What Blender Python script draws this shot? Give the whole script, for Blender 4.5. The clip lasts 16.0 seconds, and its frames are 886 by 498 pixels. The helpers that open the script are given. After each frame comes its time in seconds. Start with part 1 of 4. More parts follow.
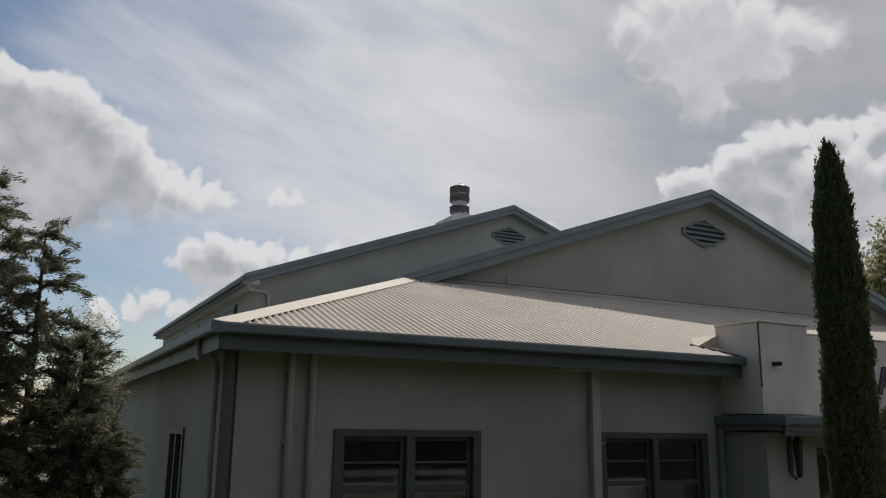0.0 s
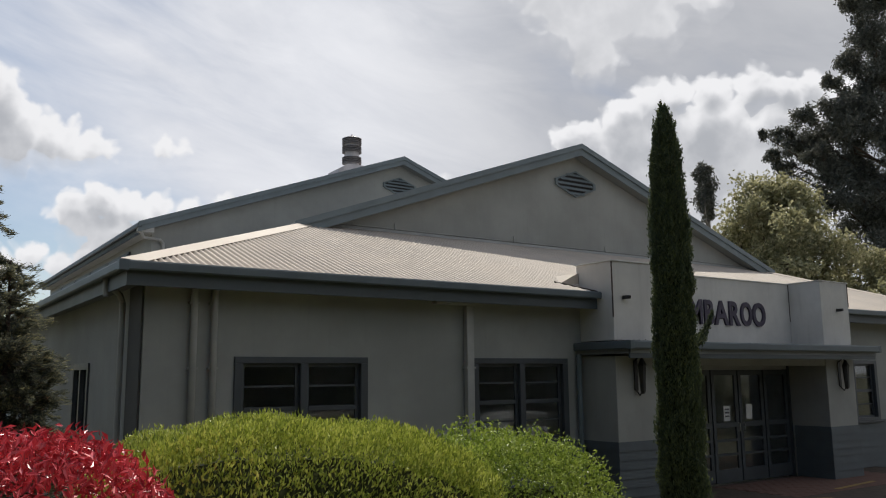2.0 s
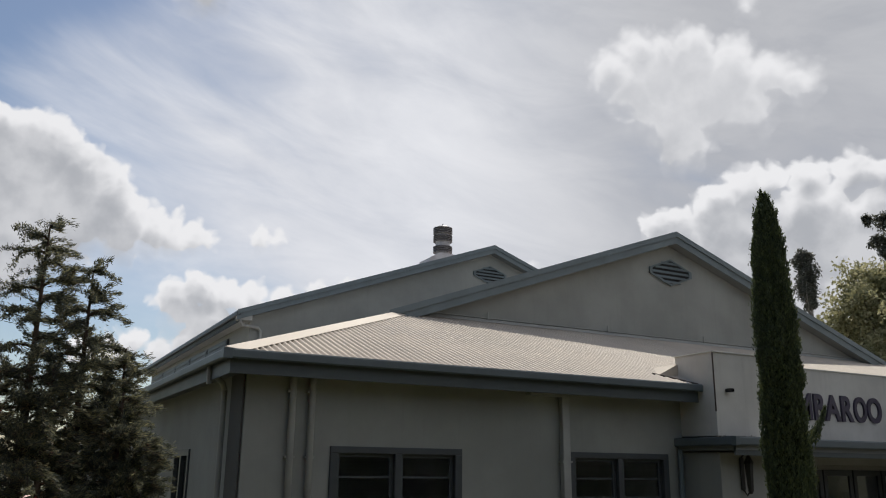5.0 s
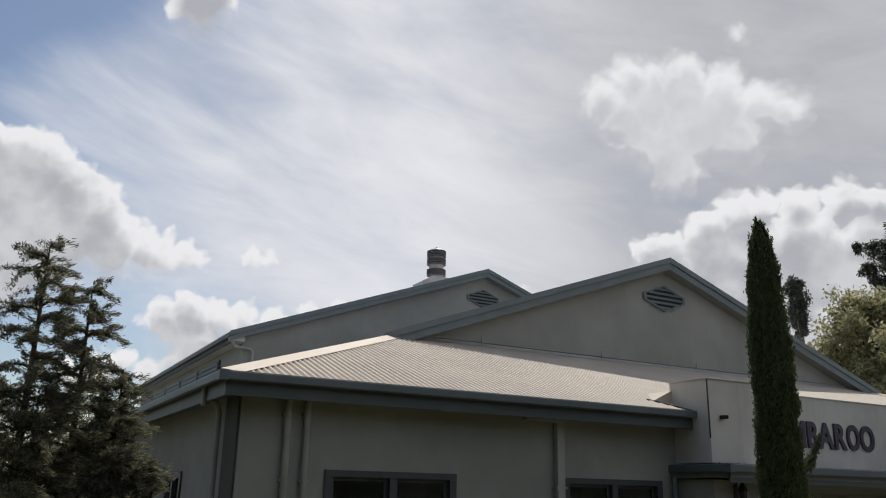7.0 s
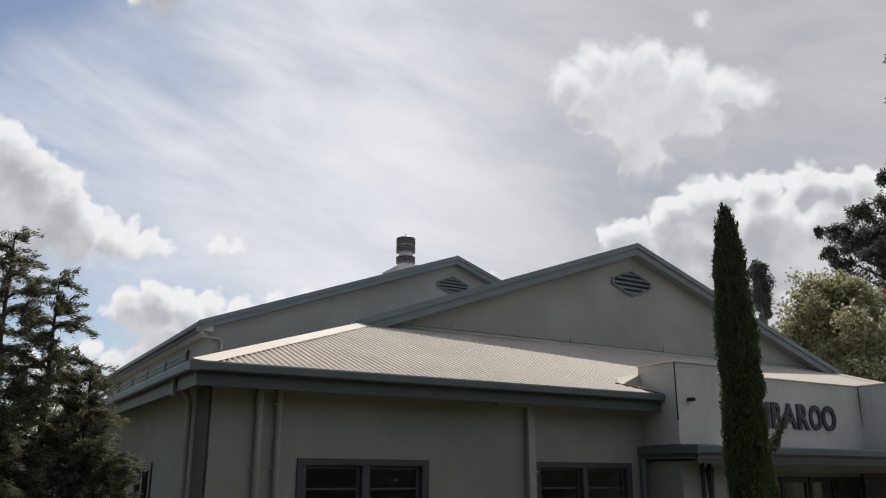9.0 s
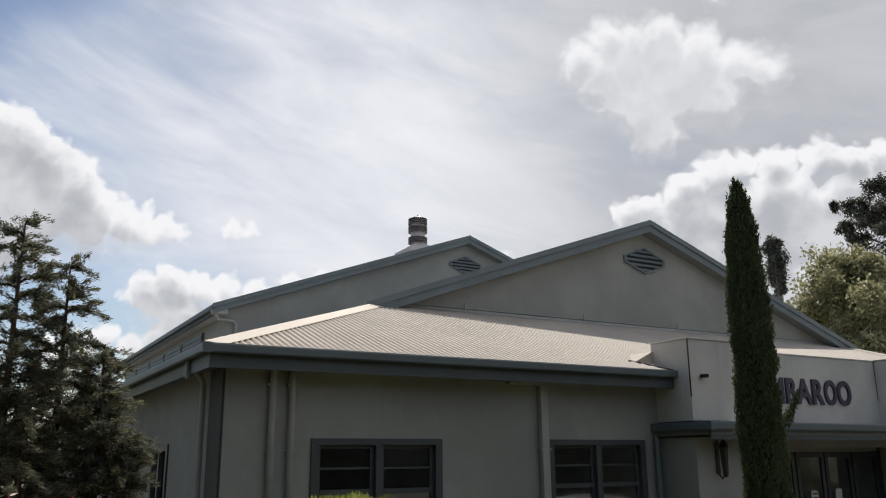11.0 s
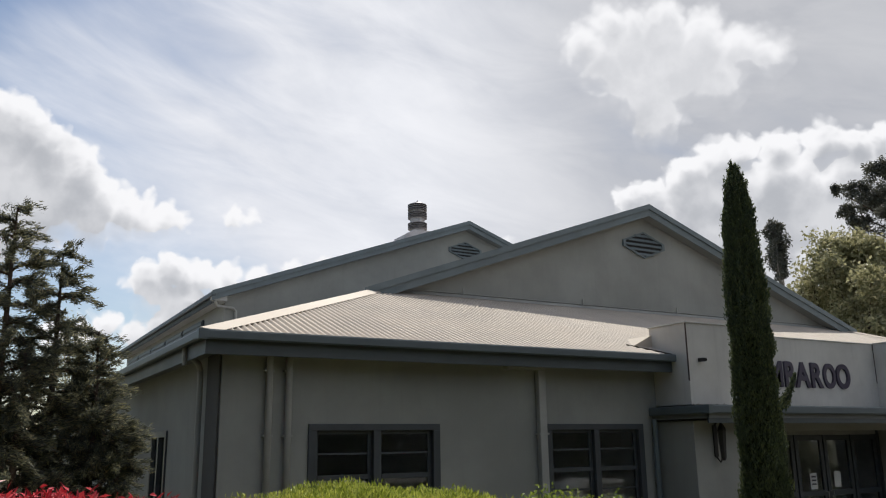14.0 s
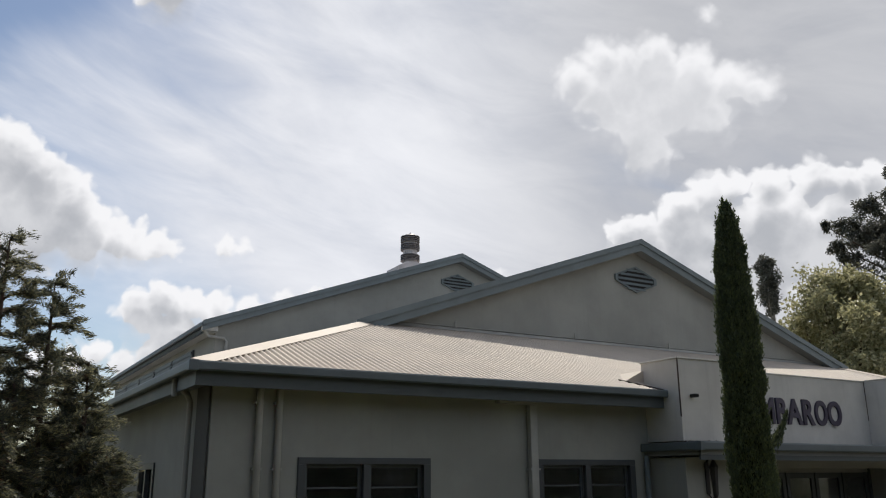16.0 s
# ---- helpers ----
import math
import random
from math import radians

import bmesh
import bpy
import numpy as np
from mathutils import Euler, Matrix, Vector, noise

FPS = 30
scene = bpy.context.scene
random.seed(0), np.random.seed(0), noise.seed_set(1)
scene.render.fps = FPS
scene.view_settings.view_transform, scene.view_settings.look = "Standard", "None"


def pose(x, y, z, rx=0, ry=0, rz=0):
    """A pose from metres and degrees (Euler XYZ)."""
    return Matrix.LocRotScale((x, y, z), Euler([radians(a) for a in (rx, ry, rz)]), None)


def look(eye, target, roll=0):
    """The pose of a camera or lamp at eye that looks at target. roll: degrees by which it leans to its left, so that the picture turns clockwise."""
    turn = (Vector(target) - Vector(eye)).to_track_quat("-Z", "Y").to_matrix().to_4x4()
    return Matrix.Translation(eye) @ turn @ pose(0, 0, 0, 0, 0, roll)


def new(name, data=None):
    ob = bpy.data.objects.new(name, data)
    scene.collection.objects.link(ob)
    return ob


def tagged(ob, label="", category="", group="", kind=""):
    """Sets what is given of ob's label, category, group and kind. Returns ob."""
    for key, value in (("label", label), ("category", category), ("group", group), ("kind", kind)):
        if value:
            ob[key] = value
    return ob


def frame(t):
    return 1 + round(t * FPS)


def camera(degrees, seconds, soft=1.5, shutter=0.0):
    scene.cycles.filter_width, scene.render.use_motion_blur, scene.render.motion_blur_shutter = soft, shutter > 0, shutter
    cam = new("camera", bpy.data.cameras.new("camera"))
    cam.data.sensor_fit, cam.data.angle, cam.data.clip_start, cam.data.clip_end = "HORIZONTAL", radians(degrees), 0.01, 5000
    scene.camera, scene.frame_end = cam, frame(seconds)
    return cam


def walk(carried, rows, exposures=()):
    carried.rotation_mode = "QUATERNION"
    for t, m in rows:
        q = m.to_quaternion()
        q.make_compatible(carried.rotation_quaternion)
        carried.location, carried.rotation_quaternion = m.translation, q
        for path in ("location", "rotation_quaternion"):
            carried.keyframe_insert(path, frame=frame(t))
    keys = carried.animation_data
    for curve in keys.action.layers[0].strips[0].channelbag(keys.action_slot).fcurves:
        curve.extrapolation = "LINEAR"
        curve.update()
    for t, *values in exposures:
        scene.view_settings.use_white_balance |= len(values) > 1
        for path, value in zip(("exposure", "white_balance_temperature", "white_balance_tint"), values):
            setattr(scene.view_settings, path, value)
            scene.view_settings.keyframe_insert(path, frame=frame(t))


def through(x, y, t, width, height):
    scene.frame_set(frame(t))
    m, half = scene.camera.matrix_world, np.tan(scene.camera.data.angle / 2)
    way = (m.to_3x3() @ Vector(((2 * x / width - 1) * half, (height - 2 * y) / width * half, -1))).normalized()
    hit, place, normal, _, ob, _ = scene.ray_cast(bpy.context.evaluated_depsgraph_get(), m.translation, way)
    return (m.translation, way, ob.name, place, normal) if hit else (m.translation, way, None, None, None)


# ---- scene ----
cam = camera(56.7, 16.0, soft=1.1)
PATH = [
    (0, (0.974, 1.337, 2.1), (1.852, 3.083, 2.525), 0.8),
    (0.3, (0.818, 1.313, 2.12), (1.719, 3.053, 2.518), 1.3),
    (0.4, (0.283, 0.171, 1.797), (1.187, 1.908, 2.204), 0.5),
    (0.5, (0.316, 0.211, 1.772), (1.212, 1.954, 2.169), 0.8),
    (1, (0.33, 0.209, 1.761), (1.219, 1.962, 2.127), 0.8),
    (1.5, (0.371, 0.202, 1.755), (1.339, 1.918, 2.1), 0.6),
    (2, (0.484, 0.21, 1.76), (1.593, 1.846, 2.07), -0.6),
    (2.5, (0.427, 0.108, 1.751), (1.539, 1.732, 2.107), -1.9),
    (3, (0.425, 0.181, 1.778), (1.464, 1.83, 2.227), -1.6),
    (3.5, (0.415, 0.208, 1.787), (1.393, 1.883, 2.276), -0.9),
    (4, (0.414, 0.227, 1.776), (1.351, 1.925, 2.267), -0.4),
    (6.5, (0.301, 0.229, 1.793), (1.202, 1.923, 2.356), 1.4),
    (7, (0.289, 0.234, 1.786), (1.203, 1.919, 2.358), 1.2),
    (7.5, (0.257, 0.211, 1.793), (1.165, 1.894, 2.382), 0.9),
    (8, (0.253, 0.235, 1.794), (1.192, 1.9, 2.38), 1.0),
    (10.5, (0.262, 0.219, 1.773), (1.278, 1.872, 2.259), -0.4),
    (11, (0.301, 0.225, 1.78), (1.264, 1.906, 2.276), -0.5),
    (11.5, (0.337, 0.2, 1.773), (1.241, 1.918, 2.253), -0.4),
    (12, (0.36, 0.21, 1.778), (1.261, 1.934, 2.241), 0.3),
    (12.5, (0.362, 0.223, 1.771), (1.296, 1.931, 2.23), -0.0),
    (13, (0.362, 0.209, 1.77), (1.307, 1.909, 2.235), -0.5),
    (13.5, (0.378, 0.221, 1.77), (1.332, 1.916, 2.236), -0.8),
    (14, (0.385, 0.214, 1.776), (1.348, 1.905, 2.239), -0.8),
    (14.5, (0.395, 0.199, 1.78), (1.369, 1.884, 2.24), -0.7),
    (15, (0.379, 0.206, 1.783), (1.361, 1.88, 2.264), -0.7),
    (15.5, (0.365, 0.223, 1.792), (1.344, 1.889, 2.306), -0.6),
    (16, (0.367, 0.202, 1.793), (1.337, 1.866, 2.33), -0.3),
]
walk(cam, [(t, look(eye, target, roll)) for t, eye, target, roll in PATH],
     exposures=[(0.0, -0.32), (0.3, -0.22), (0.5, -0.12), (1.0, -0.03), (2.0, 0.0), (2.5, 0.17), (3.0, 0.15), (3.5, 0.02), (6.5, -0.07), (8.0, -0.07), (10.5, 0.09), (11.5, 0.05), (13.0, 0.08), (15.0, 0.13), (16.0, 0.08)])

# ---- world, sun ----
SUN_EL, SUN_AZ = radians(55), radians(41)   # azimuth from +y towards +x: behind the building, to its east
world = bpy.data.worlds.new("sky")
scene.world = world
world.use_nodes = True
wt = world.node_tree
wt.nodes.clear()


class Tree:
    """Short way to write node trees."""

    def __init__(self, tree):
        self.t = tree

    def put(self, value, socket):
        if isinstance(value, bpy.types.NodeSocket):
            self.t.links.new(value, socket)
        else:
            socket.default_value = value

    def node(self, kind, out=0, **ins):
        n = self.t.nodes.new(kind)
        for k, v in ins.items():
            self.put(v, n.inputs[int(k[1:])] if k[0] == "i" and k[1:].isdigit() else n.inputs[k.replace("__", " ")])
        return n.outputs[out]

    def math(self, op, a, b=0.0, c=0.0):
        n = self.t.nodes.new("ShaderNodeMath")
        n.operation = op
        for v, s in zip((a, b, c), n.inputs):
            self.put(v, s)
        return n.outputs[0]

    def step(self, v, lo, hi, a=0.0, b=1.0):
        n = self.t.nodes.new("ShaderNodeMapRange")
        n.interpolation_type = "SMOOTHSTEP"
        for x, s in zip((v, lo, hi, a, b), n.inputs):
            self.put(x, s)
        return n.outputs[0]

    def mix(self, f, a, b, blend="MIX"):
        n = self.t.nodes.new("ShaderNodeMix")
        n.data_type, n.blend_type = "RGBA", blend
        self.put(f, n.inputs[0])
        for v, s in ((a, n.inputs[6]), (b, n.inputs[7])):
            self.put((*v, 1) if isinstance(v, tuple) and len(v) == 3 else v, s)
        return n.outputs[2]

    def noise(self, vec, scale, detail=4.0, rough=0.5, distort=0.0, out=0):
        n = self.t.nodes.new("ShaderNodeTexNoise")
        self.put(vec, n.inputs["Vector"])
        for k, v in (("Scale", scale), ("Detail", detail), ("Roughness", rough), ("Distortion", distort)):
            n.inputs[k].default_value = v
        return n.outputs[out]

    def scaled(self, vec, s):
        n = self.t.nodes.new("ShaderNodeVectorMath")
        n.operation = "MULTIPLY"
        self.put(vec, n.inputs[0])
        n.inputs[1].default_value = s
        return n.outputs[0]


W = Tree(wt)
coord = W.node("ShaderNodeTexCoord", 0)
split = wt.nodes.new("ShaderNodeSeparateXYZ")
wt.links.new(coord, split.inputs[0])
az = W.math("MULTIPLY", W.math("ARCTAN2", split.outputs[0], split.outputs[1]), 57.2958)
el = W.math("MULTIPLY", W.math("ARCSINE", split.outputs[2]), 57.2958)
sky_node = wt.nodes.new("ShaderNodeTexSky")
sky_node.sky_type, sky_node.sun_disc = "NISHITA", False
sky_node.sun_elevation, sky_node.sun_rotation = SUN_EL, SUN_AZ
sky_node.air_density, sky_node.dust_density = 1.0, 0.6
sky = sky_node.outputs[0]
blue = W.mix(1.0, sky, (0.100, 0.096, 0.093), "MULTIPLY")
# thin high veil, streaked from upper west to lower east
def plane(kx, ky, tilt, dx=0.0):
    n = wt.nodes.new("ShaderNodeCombineXYZ")
    W.put(W.math("MULTIPLY", W.math("ADD", az, dx), kx), n.inputs[0])
    W.put(W.math("MULTIPLY", W.math("ADD", el, W.math("MULTIPLY", az, tilt)), ky), n.inputs[1])
    return n.outputs[0]


veil_noise = W.noise(plane(0.045, 0.11, 0.30), 1.0, 6, 0.55, 0.5)
veil_fine = W.noise(plane(0.09, 0.26, 0.22, 7.0), 1.0, 6, 0.58, 0.6)
veil_amount = W.math("ADD", W.math("MULTIPLY", veil_noise, 1.0), W.math("MULTIPLY", veil_fine, 0.24))
veil_side = W.step(W.math("ADD", az, W.math("MULTIPLY", el, -0.55)), -19.0, 10.0, 0.0, 0.47)
veil_corner = W.step(W.math("SUBTRACT", el, W.math("MULTIPLY", az, 0.7)), 23.0, 30.5, 0.0, -0.40)     # clear sky high in the west
veil_low = W.math("MULTIPLY", W.step(el, 9.0, 16.0, -0.62, -0.10), W.step(az, 9.0, 24.0, 1.0, 0.0))
veil = W.step(W.math("ADD", W.math("ADD", veil_amount, veil_side), W.math("ADD", veil_low, veil_corner)), 0.24, 1.06)
veil_mix = W.math("ADD", W.math("MULTIPLY", veil_noise, 0.6), W.math("MULTIPLY", veil_fine, 0.5))
veil_tone = W.mix(W.step(veil_mix, 0.30, 0.78), (0.56, 0.585, 0.65), (0.80, 0.81, 0.85))
# thicker, greyer to the east
east = W.step(az, 24.0, 48.0, 1.02, 0.70)
high = W.step(el, 14.0, 34.0, 1.04, 1.0)
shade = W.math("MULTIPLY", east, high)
veil_tone = W.mix(1.0, veil_tone, W.node("ShaderNodeCombineColor", 0, i0=shade, i1=shade, i2=shade), "MULTIPLY")
sky_col = W.mix(veil, blue, veil_tone)
# cumulus: heaps given by azimuth, elevation and radius in degrees
WEST_HEAP = [(-3.0, 17.6, 4.2), (0.3, 19.6, 2.1), (2.6, 18.3, 1.9), (4.2, 17.0, 1.9), (2.0, 16.0, 3.0), (5.4, 15.4, 1.9), (7.6, 15.0, 1.4), (9.2, 15.1, 1.15),
             (10.8, 15.1, 0.8), (-2.5, 13.5, 4.2), (1.5, 14.0, 2.2), (5.5, 14.3, 1.4), (11.9, 15.0, 0.5), (15.0, 15.5, 0.6), (15.9, 15.3, 0.45)]
LOW_HEAP = [(9.9, 10.4, 1.5), (11.4, 11.4, 1.2), (13.2, 11.3, 1.05), (15.0, 11.2, 0.9), (17.0, 11.2, 0.8), (19.2, 11.5, 0.8), (21.2, 11.7, 0.7), (12.0, 9.5, 1.6),
            (14.5, 10.0, 1.4), (10.9, 8.6, 1.1), (7.2, 8.0, 0.7), (9.2, 7.0, 0.9), (6.0, 7.2, 0.6), (4.0, 6.5, 1.0), (25.5, 12.9, 0.5), (33.6, 12.6, 0.9)]
EAST_HEAP = [(43.4, 15.7, 1.5), (44.7, 16.2, 1.15), (47.4, 17.0, 1.7), (49.4, 17.7, 1.7), (50.7, 18.5, 1.15), (53.0, 18.4, 1.15), (55.8, 18.3, 1.25), (57.3, 17.8, 1.2),
             (59.5, 17.4, 1.5), (62.0, 16.5, 1.8), (48.0, 14.3, 2.8), (53.0, 15.0, 3.0), (58.0, 14.5, 3.0), (51.5, 11.5, 3.0), (57.0, 11.0, 3.0)]
HIGH_HEAP = [(40.2, 26.8, 1.2), (42.2, 27.8, 1.4), (41.8, 25.7, 1.9), (44.0, 26.6, 1.9), (46.3, 26.9, 2.1), (48.9, 26.1, 1.9), (51.2, 25.2, 1.6), (52.9, 24.5, 1.2),
             (46.5, 24.9, 2.9), (45.0, 23.6, 2.3), (43.0, 24.4, 2.0), (45.4, 21.8, 1.8), (49.2, 23.7, 2.0), (50.5, 29.9, 0.4), (9.3, 32.0, 2.2)]
HEAPS = WEST_HEAP + LOW_HEAP + EAST_HEAP + HIGH_HEAP
warp_big = W.noise(coord, 11.0, 3, 0.5, 0.0, 1)
warp_fine = W.noise(coord, 26.0, 4, 0.5, 0.0, 1)


def parts_of(colour):
    n = wt.nodes.new("ShaderNodeSeparateColor")
    wt.links.new(colour, n.inputs[0])
    return [W.math("SUBTRACT", o, 0.5) for o in n.outputs]


big_w, fine_w = parts_of(warp_big), parts_of(warp_fine)
SQUEEZE = 0.94          # a degree of azimuth is shorter than one of elevation at the clouds' height
az_w = W.math("ADD", az, W.math("ADD", W.math("MULTIPLY", big_w[0], 2.4), W.math("MULTIPLY", fine_w[0], 1.5)))
el_w = W.math("ADD", el, W.math("ADD", W.math("MULTIPLY", big_w[1], 2.0), W.math("MULTIPLY", fine_w[1], 1.4)))


def flat_vector(a, e, lift=0.0):
    n = wt.nodes.new("ShaderNodeCombineXYZ")
    W.put(W.math("MULTIPLY", a, SQUEEZE), n.inputs[0])
    W.put(W.math("ADD", e, lift), n.inputs[1])
    return n.outputs[0]


def puffs(vec, scale):
    """Rounded lumps: high in the middle of each cell, low in the clefts between."""
    n = wt.nodes.new("ShaderNodeTexVoronoi")
    n.feature, n.voronoi_dimensions = "SMOOTH_F1", "2D"
    W.put(vec, n.inputs["Vector"])
    n.inputs["Scale"].default_value, n.inputs["Smoothness"].default_value = scale, 0.35
    return W.math("SUBTRACT", 0.66, n.outputs["Distance"])


def heaps_at(lift):
    """How far inside the heaps a direction lies, in degrees, looked up a little higher by lift."""
    best, here = None, flat_vector(az_w, el_w, lift)
    for a, e, r in HEAPS:
        n = wt.nodes.new("ShaderNodeVectorMath")
        n.operation = "DISTANCE"
        W.put(here, n.inputs[0])
        n.inputs[1].default_value = (a * SQUEEZE, e, 0)
        inside = W.math("SUBTRACT", r, n.outputs["Value"])
        best = inside if best is None else W.math("SMOOTH_MAX", best, inside, 0.4)
    lumps = W.math("ADD", W.math("MULTIPLY", puffs(here, 0.62), 0.75), W.math("MULTIPLY", puffs(here, 1.5), 0.45))
    # the same kind of cloud goes on all round outside the clip's part of the sky
    rest = W.step(W.math("ABSOLUTE", W.math("SUBTRACT", az, 30.0)), 45.0, 75.0, -8.0, 0.0)
    rest = W.math("ADD", rest, W.math("MULTIPLY", W.math("SUBTRACT", W.noise(coord, 6.0, 5, 0.55), 0.56), 30.0))
    # lumps shape the outline alone; deep inside, the heap is whole
    lumps = W.math("ADD", W.math("MULTIPLY", lumps, W.step(best, 0.0, 0.9, 1.0, 0.0)), W.step(best, 0.0, 0.9, 0.0, 0.5))
    return W.math("MAXIMUM", W.math("ADD", best, lumps), rest)


edge, above = heaps_at(0.0), heaps_at(1.0)
upper = W.math("MULTIPLY", W.step(el, 19.0, 23.0), W.step(az, 18.0, 30.0))
rim = W.math("ADD", W.math("MULTIPLY_ADD", upper, 0.75, 0.40), W.math("MULTIPLY", W.math("MULTIPLY", W.step(W.math("SUBTRACT", above, edge), 0.2, 0.95), W.step(edge, 0.6, 1.4, 1.0, 0.0)), 2.0))
dense = W.math("MULTIPLY", W.step(edge, W.math("MULTIPLY", rim, -0.35), rim), W.math("MULTIPLY_ADD", upper, -0.03, 1.0))
body = W.step(W.math("ADD", above, W.math("MULTIPLY", big_w[2], 2.6)), -0.3, 1.4)
texture = W.step(W.math("ADD", W.math("MULTIPLY", fine_w[2], 0.9), W.math("MULTIPLY", big_w[0], 0.7)), -0.2, 0.25, 0.0, 0.45)
grey = W.math("MULTIPLY", body, W.math("SUBTRACT", 1.0, texture))
grey = W.math("MULTIPLY", grey, W.math("MULTIPLY_ADD", upper, -0.40, 1.0))
cloud_col = W.mix(grey, (0.87, 0.87, 0.89), (0.44, 0.455, 0.49))
# clouds opposite the sun, lit from the front and out of view, brightened as fill
facing = W.step(W.math("COSINE", W.math("MULTIPLY", W.math("SUBTRACT", az, math.degrees(SUN_AZ)), 0.0174533)), -0.7, 0.5, 1.45, 1.0)
cloud_col = W.mix(1.0, cloud_col, W.node("ShaderNodeCombineColor", 0, i0=facing, i1=facing, i2=facing), "MULTIPLY")
sky_all = W.mix(dense, sky_col, cloud_col)
bg = W.node("ShaderNodeBackground", 0, Color=sky_all, Strength=1.0)
wt.links.new(bg, wt.nodes.new("ShaderNodeOutputWorld").inputs[0])

lamp = bpy.data.lights.new("sun", "SUN")
lamp.energy, lamp.angle, lamp.color = 3.3, radians(0.6), (1.0, 0.93, 0.82)
sun = new("sun", lamp)
sun_way = Vector((math.sin(SUN_AZ) * math.cos(SUN_EL), math.cos(SUN_AZ) * math.cos(SUN_EL), math.sin(SUN_EL)))
sun.matrix_world = look(sun_way * 60, (0, 0, 0))


# ---- materials ----
def material(name, base, rough=0.7, metal=0.0, vary=0.12, scale=3.0, fine=60.0, bump=0.15, streaks=0.0, random_tone=0.0,
             grime=None, spec=0.5, glow=0.0):
    """A painted, mineral or metal surface: two scales of tone, fine relief, and run-off streaks where asked for."""
    m = bpy.data.materials.new(name)
    m.use_nodes = True
    t = Tree(m.node_tree)
    bsdf = m.node_tree.nodes["Principled BSDF"]
    pos = t.node("ShaderNodeTexCoord", 3)
    big = t.noise(pos, scale, 5, 0.6)
    small = t.noise(pos, fine, 3, 0.6)
    dark = tuple(c * (1 - vary * 1.6) for c in base)
    light = tuple(min(1, c * (1 + vary)) for c in base)
    col = t.mix(t.step(big, 0.28, 0.72), dark, light)
    col = t.mix(t.math("MULTIPLY", t.step(small, 0.3, 0.8), vary * 0.8), col, tuple(c * 0.6 for c in base))
    if streaks:
        run = t.noise(t.scaled(pos, (7.0, 7.0, 0.45)), 1.0, 5, 0.65)
        col = t.mix(t.math("MULTIPLY", t.step(run, 0.5, 0.78), streaks), col, grime or tuple(c * 0.55 for c in base))
    if random_tone:
        rnd = t.node("ShaderNodeObjectInfo", 5)
        col = t.mix(t.math("MULTIPLY", rnd, random_tone), col, tuple(c * 0.6 for c in base))
    t.put(col, bsdf.inputs["Base Color"])
    t.put(t.step(big, 0.2, 0.8, rough * 0.88, min(1, rough * 1.1)), bsdf.inputs["Roughness"])
    bsdf.inputs["Metallic"].default_value = metal
    bsdf.inputs["Specular IOR Level"].default_value = spec
    if bump:
        b = t.node("ShaderNodeBump", 0, Strength=bump, Distance=0.01, Height=small)
        t.put(b, bsdf.inputs["Normal"])
    if glow:
        bsdf.inputs["Emission Color"].default_value = (*base, 1)
        bsdf.inputs["Emission Strength"].default_value = glow
    return m


def leaf_material(name, tones, through=0.35, rough=0.45):
    """Foliage: each leaf takes its own tone between the given ones and lets some light through."""
    m = bpy.data.materials.new(name)
    m.use_nodes = True
    t = Tree(m.node_tree)
    m.node_tree.nodes.clear()
    rnd = t.node("ShaderNodeNewGeometry", 8)
    pos = t.node("ShaderNodeTexCoord", 3)
    patch = t.noise(pos, 2.2, 3, 0.5)
    pick = t.math("ADD", t.math("MULTIPLY", rnd, 0.65), t.math("MULTIPLY", patch, 0.4))
    ramp = m.node_tree.nodes.new("ShaderNodeValToRGB")
    ramp.color_ramp.elements[0].position, ramp.color_ramp.elements[1].position = 0.1, 0.95
    ramp.color_ramp.elements[0].color = (*tones[0], 1)
    ramp.color_ramp.elements[1].color = (*tones[-1], 1)
    for k, c in enumerate(tones[1:-1]):
        ramp.color_ramp.elements.new(0.1 + 0.85 * (k + 1) / (len(tones) - 1)).color = (*c, 1)
    m.node_tree.links.new(pick, ramp.inputs[0])
    p = m.node_tree.nodes.new("ShaderNodeBsdfPrincipled")
    m.node_tree.links.new(ramp.outputs[0], p.inputs["Base Color"])
    p.inputs["Roughness"].default_value = rough
    tr = t.node("ShaderNodeBsdfTranslucent", 0, Color=ramp.outputs[0])
    mx = m.node_tree.nodes.new("ShaderNodeMixShader")
    mx.inputs[0].default_value = through
    m.node_tree.links.new(p.outputs[0], mx.inputs[1])
    m.node_tree.links.new(tr, mx.inputs[2])
    m.node_tree.links.new(mx.outputs[0], m.node_tree.nodes.new("ShaderNodeOutputMaterial").inputs[0])
    return m


def glass_material(name):
    m = bpy.data.materials.new(name)
    m.use_nodes = True
    b = m.node_tree.nodes["Principled BSDF"]
    b.inputs["Base Color"].default_value = (0.9, 0.95, 0.95, 1)
    b.inputs["Roughness"].default_value = 0.03
    b.inputs["Transmission Weight"].default_value = 1.0
    b.inputs["IOR"].default_value = 1.5
    return m


